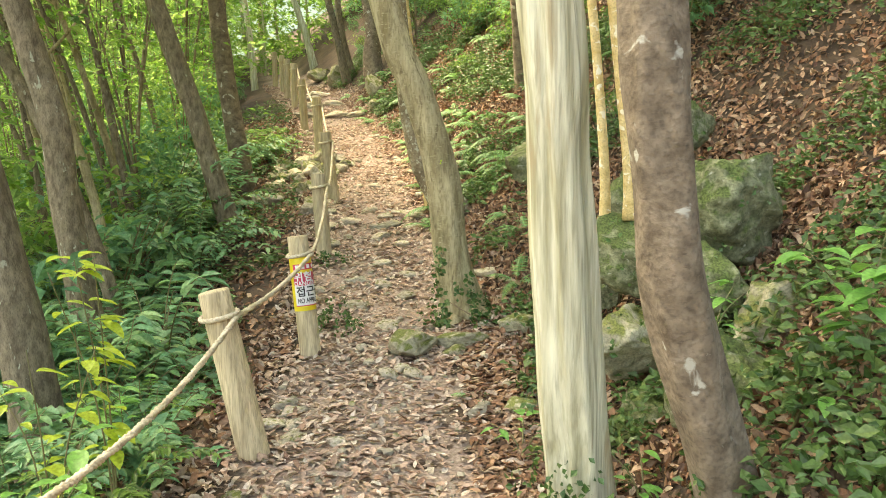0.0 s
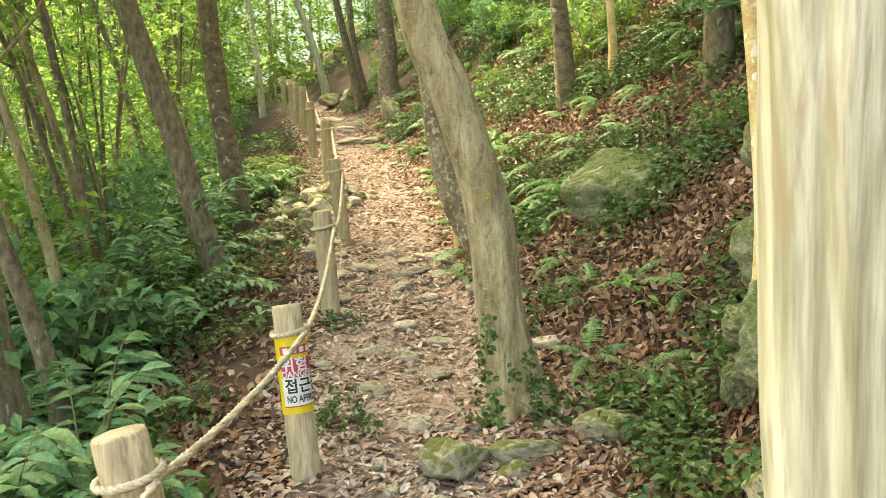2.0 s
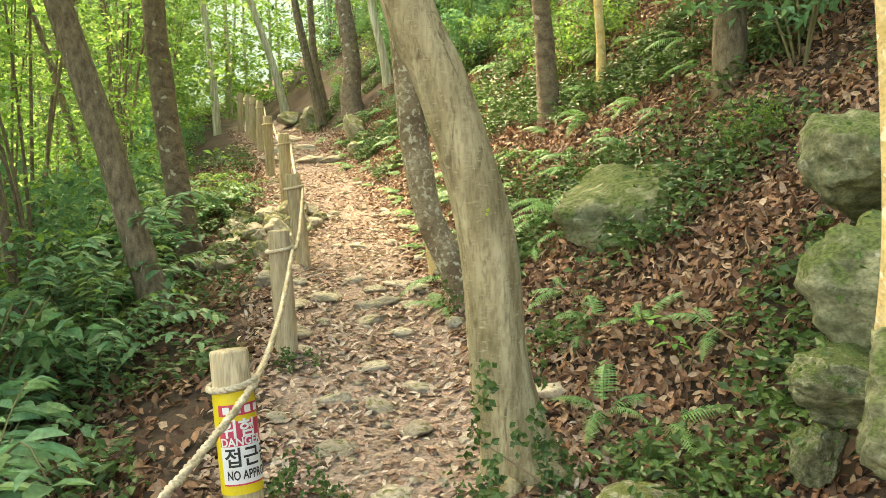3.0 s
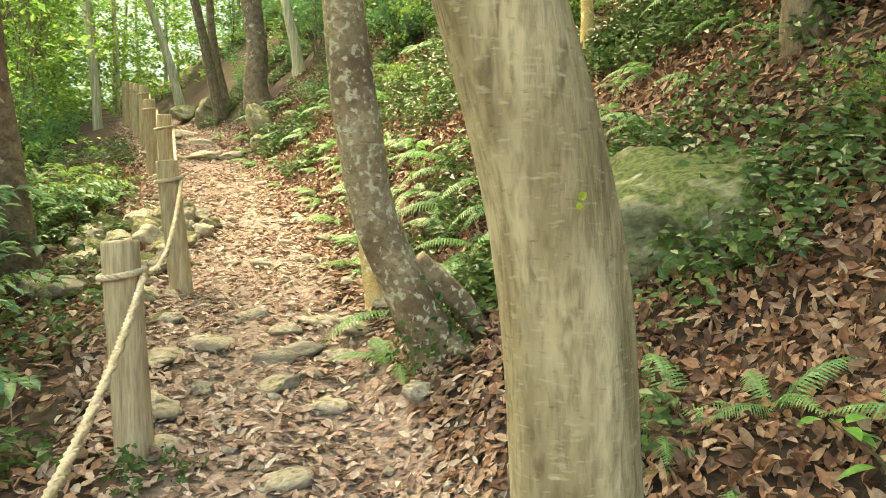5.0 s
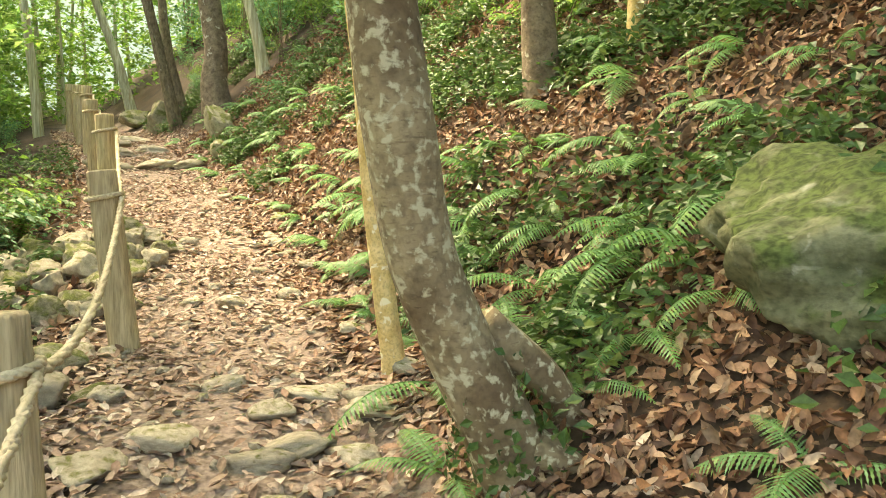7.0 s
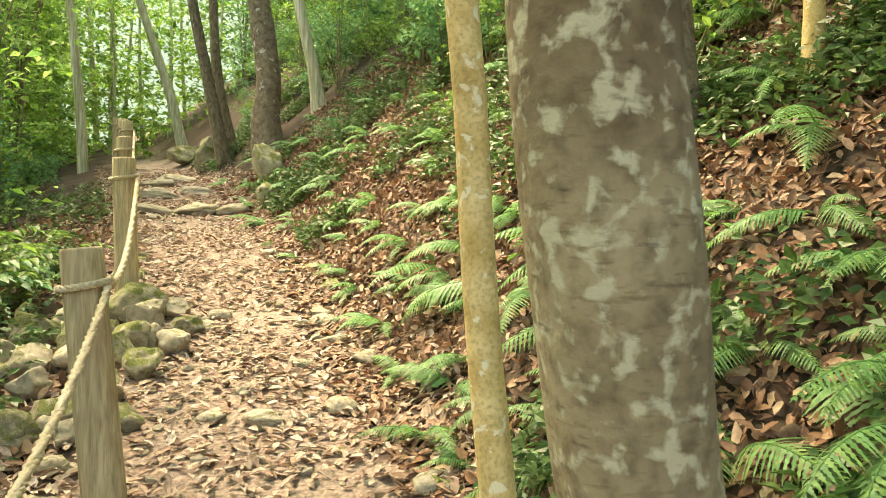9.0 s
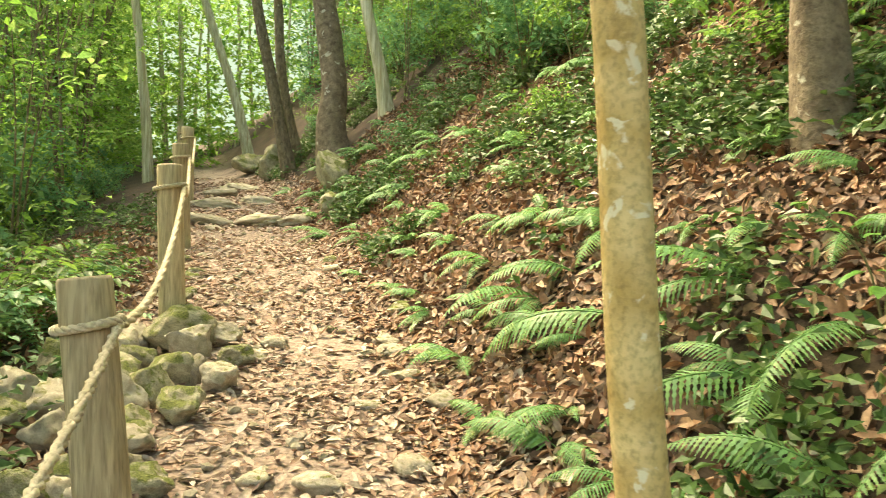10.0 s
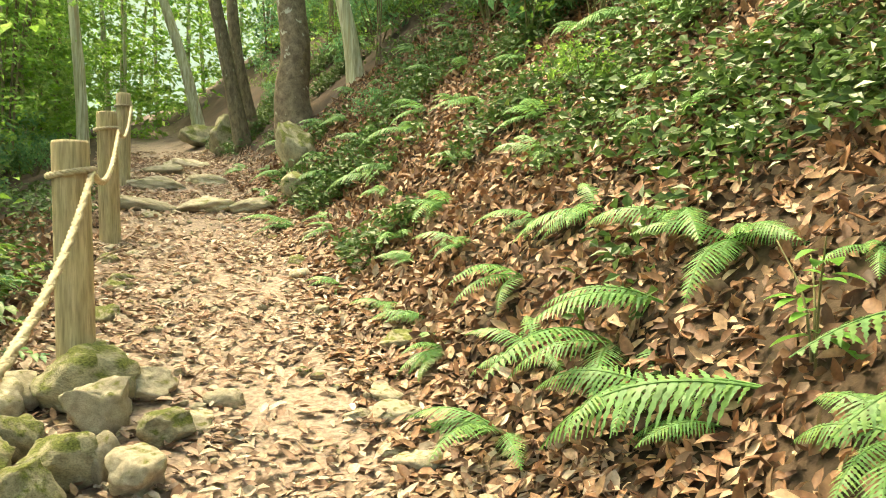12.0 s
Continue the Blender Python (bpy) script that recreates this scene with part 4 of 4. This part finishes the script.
def ground_cover(name, label, seed, count, area, size, keep, mat=None):
    rng = random.Random(seed)
    items = []
    while len(items) < count:
        y = area[0] + (area[1] - area[0]) * rng.random() ** 1.2
        u = rng.uniform(area[2], area[3])
        x = centre(y) + u
        if rng.random() > keep(u, y, noise.noise(Vector((x * 1.3, y * 1.3, seed * 3.1)))):
            continue
        n = ground_normal(x, y)
        z = ground_z(x, y)
        for _ in range(3):
            p = Vector((x, y, z)) + rand_dir(rng) * 0.05 + n * rng.uniform(0.03, 0.16)
            s = size * rng.uniform(0.6, 1.3)
            items.append((p, rand_dir(rng, 0.4), n + rand_dir(rng) * 0.5, s, s * 0.6))
    tagged(new(name, spray_mesh(name, items, mat or IVY)), label, "ground cover", kind="stuff")


ground_cover("ground_cover", "small dark green creeping leaves on the uphill bank", 7, 66000, (1.5, 24, 0.8, 4.8), 0.06, lambda u, y, n: 0.14 + 2.2 * n if y > 9.5 else -0.12 + 1.3 * n + 0.26 * (u > 1.6))
ground_cover("ground_cover", "small green creeping leaves on the downhill slope", 8, 16000, (1.5, 20, -5.0, -0.9), 0.07, lambda u, y, n: 0.1 + 1.6 * n)


def pebbles():
    """Gravel and stone chips trodden into the path."""
    rng = random.Random(91)
    shapes = []
    for k in range(6):
        me = rock_mesh(900 + k, 1, 5)
        shapes.append(([q.co.copy() for q in me.vertices], [tuple(p.vertices) for p in me.polygons]))
        bpy.data.meshes.remove(me)
    v, f = [], []
    for _ in range(1500):
        y = 2.5 + 16 * rng.random() ** 1.2
        x = centre(y) + rng.gauss(0, 0.42)
        s = 0.008 + 0.035 * rng.random() ** 3
        m = pose(x, y, ground_z(x, y) + s * 0.2, rng.uniform(-20, 20), rng.uniform(-20, 20), rng.uniform(0, 360)) @ Matrix.Diagonal((s, s * 0.8, s * 0.55, 1))
        sv, sf = rng.choice(shapes)
        o = len(v)
        v += [m @ q for q in sv]
        f += [tuple(i + o for i in q) for q in sf]
    tagged(new("pebbles", mesh_of("pebbles", v, f, STONE, False)), "small tan pebbles and stone chips in the path", "pebbles", kind="stuff")


pebbles()


# ---- ferns ----
def frond_mesh(seed, length):
    rng = random.Random(seed)
    n = 26
    rachis = [Vector((0, length * t * (1 - 0.12 * t), length * (0.55 * t - 0.62 * t * t))) for t in [i / n for i in range(n + 1)]]
    v, f = sweep(rachis, lambda s: 0.0035 * (1 - 0.7 * s), 5)
    for i in range(3, n + 1):
        t = i / n
        w = length * 0.21 * math.sin(math.pi * min(1, 0.14 + t * 0.86)) ** 0.7 * (1.1 - 0.62 * t)
        d = (rachis[i] - rachis[i - 1]).normalized()
        for sgn in (-1, 1):
            out = (Vector((sgn, 0, 0)) + d * 0.45 + Vector((0, 0, -0.22 + rng.uniform(-0.1, 0.1)))).normalized()
            wid = length / n * 0.98
            m = 9
            o = len(v)
            for k in range(m + 1):
                c = rachis[i] + out * w * k / m + Vector((0, 0, -0.25 * w * (k / m) ** 2))
                h = wid * 0.5 * (1 - 0.85 * (k / m) ** 1.5) * (1.0 if k % 2 else 0.5)
                v += [c - d * h, c + d * h]
            for k in range(m):
                a = o + 2 * k
                f.append((a, a + 1, a + 3, a + 2) if sgn > 0 else (a, a + 2, a + 3, a + 1))
    return mesh_of("frond", v, f, FERN, False)


FRONDS = [frond_mesh(s, ln) for s, ln in ((1, 0.42), (2, 0.5), (3, 0.36))]


def fern(x, y, size, seed, count=7, aim=None, spread=180):
    rng = random.Random(seed)
    o = base_at("fern", (x, y, ground_z(x, y) - 0.01))
    tagged(o, "green fern with arching fronds on the leafy bank", "fern", "bank ferns")
    n = ground_normal(x, y)
    for k in range(count):
        a = aim + rng.uniform(-spread, spread) if aim is not None else 360 * k / count + rng.uniform(-18, 18)
        fr = part("frond", FRONDS[rng.randrange(3)], o)
        s = size * rng.uniform(0.75, 1.15)
        fr.matrix_basis = Vector((0, 0, 1)).rotation_difference((n + Vector((0, 0, 1.2))).normalized()).to_matrix().to_4x4() @ pose(0, 0, 0, 0, rng.uniform(-12, 12), a) @ pose(0, 0, 0, rng.uniform(-8, 25)) @ Matrix.Scale(s, 4)
    return o


def ferns():
    spots = [(-0.03, 9.0, 0.85), (0.42, 9.05, 0.8), (0.85, 7.75, 0.9), (1.05, 7.5, 1.0), (0.72, 6.95, 0.95), (1.0, 6.8, 0.9), (0.72, 7.6, 0.7), (0.75, 8.3, 0.8), (0.35, 9.6, 1.0), (0.55, 10.0, 1.2), (0.2, 10.4, 1.0), (0.75, 10.3, 1.2), (0.1, 11.0, 0.9), (-0.05, 11.4, 1.0), (0.35, 11.5, 1.1), (-0.25, 11.9, 0.9), (0.1, 12.3, 1.1), (0.45, 12.6, 1.1), (-0.15, 12.9, 1.0), (0.2, 13.4, 1.0), (-0.45, 13.3, 0.9), (-0.3, 14.0, 1.0), (0.15, 14.4, 1.0), (-0.6, 14.8, 0.9), (-0.2, 15.3, 1.0), (0.9, 11.3, 1.1), (1.1, 12.2, 1.0), (0.35, 4.95, 0.6), (1.35, 7.1, 0.8), (0.05, 10.15, 0.8), (0.45, 9.2, 0.8), (-1.9, 11.0, 0.6), (-2.5, 10.2, 0.7), (-1.6, 6.2, 0.7), (-1.7, 5.2, 0.8), (-1.5, 4.6, 0.7), (-2.0, 7.4, 0.7), (1.15, 6.3, 0.7), (0.66, 9.15, 1.2), (0.9, 9.0, 1.0), (0.85, 9.6, 1.3), (1.2, 9.4, 1.2), (0.02, 11.55, 0.9), (-1.0, 15.8, 0.8), (0.0, 16.0, 1.0), (0.6, 13.6, 1.1)]
    for k, (x, y, s) in enumerate(spots):
        fern(x, y, s * (0.8 if y > 10 else 1.0), 600 + k, 4 + k % 3, 90 if y > 9.5 else None, 110)
    for k, (x, y, s, aim) in enumerate([(0.28, 11.95, 1.5, 72), (0.62, 11.35, 1.4, 78), (0.72, 10.85, 1.2, 95), (0.22, 12.6, 1.4, 75), (0.92, 9.75, 1.3, 100), (0.95, 9.3, 1.3, 100)]):
        fern(x, y, s, 820 + k, 2, aim, 22)
    rng = random.Random(33)
    placed = [(x, y) for x, y, _ in spots]
    k = 0
    while len(placed) < 165 and k < 5000:
        k += 1
        y = 9.6 + 10.5 * rng.random() ** 1.5
        x = centre(y) + 0.7 + 3.1 * rng.random() ** 1.5
        if all((x - a) ** 2 + (y - b) ** 2 > 0.085 for a, b in placed):
            placed.append((x, y))
            fern(x, y, rng.uniform(0.5, 1.2), 5000 + k, 3 + k % 2, 110, 80)


ferns()


# ---- shrubs and saplings ----
def shrub_mesh(seed, radius, count, size, mat, flat=0.6):
    return crown_mesh("foliage", seed, radius, count, size, mat, flat, 22)


SHRUBS = [shrub_mesh(71, 0.45, 500, 0.075, SHADE_GREEN), shrub_mesh(72, 0.5, 520, 0.065, GREEN), shrub_mesh(73, 0.4, 420, 0.09, SHADE_GREEN, 0.8), shrub_mesh(74, 0.5, 500, 0.07, BRIGHT)]


def shrub_kind(k):
    rng = random.Random(700 + k)
    o = base_at("shrub", (0, 0, 0))
    tagged(o, ("low shrub with glossy dark green leaves", "leafy green shrub on the slope", "shrub with broad glossy leaves", "light green leafy shrub")[k], "shrub", "woodland shrubs")
    for i in range(5):
        a = rng.uniform(0, 6.28)
        q = [Vector((0, 0, -0.1)), Vector((math.cos(a) * 0.12, math.sin(a) * 0.12, 0.25)), Vector((math.cos(a) * 0.3, math.sin(a) * 0.3, 0.55))]
        part("stem", mesh_of("stem", *sweep(curve_points(q, 0.12), lambda s: 0.008 * (1 - 0.6 * s), 5), STEM), o)
    f = part("foliage", SHRUBS[k], o)
    f.location = (0, 0, 0.42)
    return o


def sprig_kind(k):
    """A low woody plant: several arching twigs, each with two ranks of glossy leaves."""
    rng = random.Random(1700 + k)
    o = base_at("low_shrub", (0, 0, 0))
    tagged(o, ("low shrub with arching twigs of glossy blue-green leaves", "low woodland shrub with dark green paired leaves", "sparse low shrub with mid-green paired leaves")[k], "shrub", "low woodland shrubs")
    items = []
    for i in range(11):
        a, ln = rng.uniform(0, 6.28), rng.uniform(0.45, 0.85)
        out = Vector((math.cos(a), math.sin(a), 0))
        rise = rng.uniform(0.35, 0.75)
        pts = curve_points([Vector((0, 0, -0.08)), out * ln * 0.35 + Vector((0, 0, rise * 0.6)), out * ln * 0.75 + Vector((0, 0, rise * 0.9)), out * ln + Vector((0, 0, rise * 0.8))], 0.05)
        part("stem", mesh_of("stem", *sweep(pts, lambda s: 0.006 * (1 - 0.7 * s), 5), STEM), o)
        side = out.cross(Vector((0, 0, 1)))
        for j, p in enumerate(pts[3:]):
            for g in (-1, 1):
                if rng.random() < 0.12:
                    continue
                s = rng.uniform(0.075, 0.13)
                d = side * g + out * rng.uniform(0.2, 0.9) + Vector((0, 0, rng.uniform(-0.35, 0.15)))
                items.append((p, d, Vector((0, 0, 1)) + rand_dir(rng) * 0.3, s, s * rng.uniform(0.42, 0.55), rng.uniform(0.0, 0.3)))
    part("foliage", leaf_batch("foliage", items, (SHADE_GREEN, SHADE_GREEN, GREEN)[k]), o)
    return o


def low_shrubs():
    rng = random.Random(83)
    kinds = [sprig_kind(k) for k in range(3)]
    spots = []
    tries = 0
    while len(spots) < 150 and tries < 6000:
        tries += 1
        y = rng.uniform(2.6, 15)
        u = -1.05 - 4.6 * rng.random() ** 1.25 if rng.random() < 0.78 else rng.uniform(2.6, 4.5)
        if u > 0 and y < 7 or u > -1.75 and 7 < y < 13:
            continue
        x = centre(y) + u
        if noise.noise(Vector((x * 0.8, y * 0.8, 4.4))) > -0.12 and all((x - a) ** 2 + (y - b) ** 2 > 0.12 for a, b, _ in spots):
            spots.append((x, y, u))
    for i, (x, y, u) in enumerate(spots):
        m = pose(x, y, ground_z(x, y), 0, 0, rng.uniform(0, 360)) @ Matrix.Scale(rng.uniform(0.55, 0.8) if u > -1.6 else rng.uniform(0.8, 1.3), 4)
        if i < 3:
            kinds[i].matrix_basis = m
        else:
            copy_thing(kinds[rng.choice((0, 0, 1, 1, 2))], m)


low_shrubs()


def shrubs():
    rng = random.Random(81)
    kinds = [shrub_kind(k) for k in range(4)]
    spots = []
    while len(spots) < 120:
        y = 6.0 + 20.5 * rng.random() ** 1.2
        u = -2.6 - rng.random() ** 1.6 * 8 if rng.random() < 0.6 else 3.0 + rng.random() ** 1.3 * 6
        if y > 12:
            u = u * 0.85
        spots.append((centre(y) + u, y, u))
    spots += [(1.9, 8.1, 2.3)]
    for _ in range(34):
        y, u = rng.uniform(21.5, 29), rng.choice((-1, 1)) * rng.uniform(1.5, 6.0)
        spots.append((centre(y) + u, y, u))
    for _ in range(8):
        y, u = rng.uniform(13, 20), 1.6 + 3.2 * rng.random()
        spots.append((centre(y) + u, y, u))
    for i, (x, y, u) in enumerate(spots):
        near = abs(u) < 2.5
        m = pose(x, y, ground_z(x, y), 0, 0, rng.uniform(0, 360)) @ Matrix.Scale(rng.uniform(0.4, 0.75) if near else rng.uniform(0.9, 1.9), 4)
        k = rng.choice((0, 0, 1, 2, 1)) if u > 0 else rng.choice((0, 2, 0, 2, 1)) if u > -3.5 else rng.choice((0, 0, 1, 2, 1, 3))
        if i < 4:
            kinds[i].matrix_basis = m
        else:
            copy_thing(kinds[k], m)


shrubs()


# ---- seedlings with large leaves, ivy, roots and twigs ----
def seedling(x, y, z, height, leaves, size, mat, seed, label):
    rng = random.Random(seed)
    o = base_at("seedling", (x, y, z))
    tagged(o, label, "seedling")
    tips = []
    for k in range(3):
        a = rng.uniform(0, 6.28)
        q = [Vector((0, 0, -0.05)), Vector((math.cos(a) * 0.06, math.sin(a) * 0.06, height * 0.5)), Vector((math.cos(a) * 0.2, math.sin(a) * 0.2, height * rng.uniform(0.75, 1)))]
        pts = curve_points(q, 0.04)
        part("stem", mesh_of("stem", *sweep(pts, lambda s: 0.005 * (1 - 0.6 * s), 5), STEM), o)
        tips += pts[len(pts) // 3:]
    for k in range(leaves):
        p = rng.choice(tips)
        a = rng.uniform(0, 6.28)
        d = Vector((math.cos(a), math.sin(a), rng.uniform(-0.25, 0.35)))
        s = size * rng.uniform(0.6, 1.2)
        v, f = [], []
        side = d.cross(Vector((0, 0, 1))).normalized()
        up = side.cross(d).normalized()
        for i in range(7):
            t = i / 6
            w = s * 0.27 * math.sin(math.pi * t) ** 0.75 * (1.15 - 0.4 * t) + 0.0008
            c = p + d.normalized() * (0.02 + s * t) - Vector((0, 0, 1)) * s * 0.3 * t * t
            v += [c - side * w + up * w * 0.3, c, c + side * w + up * w * 0.3]
        for i in range(6):
            b = i * 3
            f += [(b, b + 1, b + 4, b + 3), (b + 1, b + 2, b + 5, b + 4)]
        part("leaf", mesh_of("leaf", v, f, mat), o)


seedling(1.688, 3.044, ground_z(1.688, 3.044), 0.5, 40, 0.15, BROAD, 1, "seedling with broad glossy bright green leaves")
seedling(1.43, 3.044, ground_z(1.43, 3.044), 0.25, 10, 0.09, BROAD, 2, "small seedling with broad bright green leaves")
seedling(0.975, 3.259, ground_z(0.975, 3.259), 0.22, 10, 0.08, BROAD, 3, "small leafy seedling at the foot of a pale tree")
seedling(0.563, 4.119, ground_z(0.563, 4.119), 0.14, 12, 0.10, BROAD, 4, "small rosette seedling growing in fallen leaves")
seedling(-1.122, 3.313, ground_z(-1.122, 3.313), 1.2, 40, 0.10, YELLOW_GREEN, 5, "thin sapling with yellow-green leaves below the path")
seedling(-1.224, 2.99, ground_z(-1.224, 2.99), 1.0, 26, 0.10, YELLOW_GREEN, 6, "thin sapling with yellow-green leaves below the path")
seedling(-1.348, 3.958, ground_z(-1.348, 3.958), 0.6, 40, 0.11, BROAD, 7, "leafy green seedling on the downhill slope")
seedling(1.344, 3.689, ground_z(1.344, 3.689) + 0.3, 0.3, 12, 0.09, BROAD, 8, "small leafy seedling among mossy rocks")
seedling(-1.166, 2.722, ground_z(-1.166, 2.722), 0.65, 36, 0.12, BROAD, 9, "leafy green seedling on the downhill slope")
seedling(-1.52, 4.603, ground_z(-1.52, 4.603), 0.5, 30, 0.10, BROAD, 10, "leafy green seedling on the downhill slope")
seedling(1.15, 7.0, ground_z(1.15, 7.0), 0.3, 14, 0.08, BROAD, 11, "small leafy seedling on the uphill bank")
seedling(0.75, 10.8, ground_z(0.75, 10.8), 0.35, 16, 0.09, BROAD, 12, "small leafy seedling on the uphill bank")
seedling(0.35, 11.9, ground_z(0.35, 11.9), 0.35, 16, 0.09, BROAD, 13, "small leafy seedling on the uphill bank")


def ivy(axis_points, r, count, seed, label, size=0.035, spread=1.0):
    """Small leaves clinging round the foot of a trunk or post."""
    rng = random.Random(seed)
    pts = curve_points(axis_points, 0.05)
    items = []
    for _ in range(count):
        t = rng.random() ** 1.7
        p = pts[int(t * (len(pts) - 1))]
        a = rng.uniform(0, 6.28)
        if noise.noise(Vector((math.cos(a) * 2, math.sin(a) * 2, p.z * 4 + seed))) < -0.05 + 0.25 * t:
            continue
        out = Vector((math.cos(a), math.sin(a), rng.uniform(-0.2, 0.4)))
        s = size * rng.uniform(0.6, 1.3)
        q = p + out * (r * (1.1 + spread * 0.9 * math.exp(-t * 6)) + rng.uniform(0, 0.03))
        items.append((q, rand_dir(rng, 0.8) + Vector((0, 0, -0.4)), out + rand_dir(rng) * 0.4, s, s * 0.7))
    tagged(new("ivy", spray_mesh("ivy", items, IVY)), label, "ivy")


ivy([(0.30, 6.56, 0.02), (0.25, 6.55, 0.25), (0.20, 6.54, 0.66)], 0.14, 2600, 3, "dark green ivy around the foot of the leaning tree", 0.042, 1.5)
ivy([(0.14, 8.84, 0.6), (-0.01, 8.82, 1.0)], 0.10, 350, 4, "sparse ivy on the foot of the bent tree")
ivy([(0.750, 3.382, 0.071), (0.722, 3.353, 0.266)], 0.15, 350, 5, "sparse ivy at the foot of the pale tree")
ivy([(1.282, 2.937, -0.021), (1.143, 2.851, 0.409)], 0.11, 350, 6, "sparse ivy at the foot of the dark tree")
ivy([(-0.689, 6.377, 0.057), (-0.689, 6.377, 0.293)], 0.08, 900, 7, "low clump of small grey-green leaves beside the fence", 0.03, 1.6)
ivy([(-0.98, 8.15, 0.3), (-0.98, 8.15, 0.45)], 0.07, 400, 8, "low clump of small leaves at the foot of a fence post", 0.03, 1.6)


def roots():
    for k, pts in enumerate([[(0.36, 6.52, 0.15), (0.50, 6.44, 0.10), (0.66, 6.40, 0.03)], [(0.22, 6.46, 0.10), (0.17, 6.36, 0.03), (0.13, 6.28, -0.04)], [(0.18, 8.80, 0.66), (0.30, 8.72, 0.60), (0.42, 8.66, 0.50)]]):
        me = mesh_of("root", *sweep(curve_points(pts, 0.03), lambda s: 0.055 * (1 - 0.75 * s) + 0.004, 12, bark_wobble(k, 0, 0.12, 0)), (BARK_OLIVE, BARK_OLIVE, BARK_MOTTLED)[k])
        tagged(new("tree_root", me), "gnarled tree root running into the leaf litter", "tree root", "tree roots")


roots()


def twigs():
    rng = random.Random(50)
    for k in range(46):
        y = rng.uniform(3.5, 16)
        u = rng.choice((rng.uniform(0.6, 3.0), rng.uniform(0.6, 3.0), rng.uniform(-2.5, -0.9)))
        x = centre(y) + u
        a, ln = rng.uniform(0, 6.28), rng.uniform(0.2, 0.7)
        rise = rng.choice((0.02, 0.03, 0.3 * ln))
        q = []
        for t in (0, 0.35, 0.7, 1.0):
            px, py = x + math.cos(a) * ln * t + rng.uniform(-0.02, 0.02), y + math.sin(a) * ln * t + rng.uniform(-0.02, 0.02)
            q.append((px, py, ground_z(px, py) + 0.012 + rise * t))
        r = rng.uniform(0.003, 0.008)
        tagged(new("twig", mesh_of("twig", *sweep(curve_points(q, 0.05), lambda s: r * (1 - 0.6 * s), 5), TWIG)), "thin dry brown twig lying on fallen leaves", "twig", "fallen twigs")


twigs()


tagged(new("fallen_leaf", leaf_batch("fallen_leaf", [(Vector((0.12, 6.47, 1.305)), Vector((0.7, 0.0, 0.5)), Vector((0, -1, 0.1)), 0.02, 0.017, 0.1), (Vector((0.125, 6.47, 1.285)), Vector((-0.3, 0.0, 0.8)), Vector((0, -1, 0.1)), 0.017, 0.014, 0.1)], YELLOW_GREEN)), "small bright yellow leaf on the leaning tree's bark", "leaf")
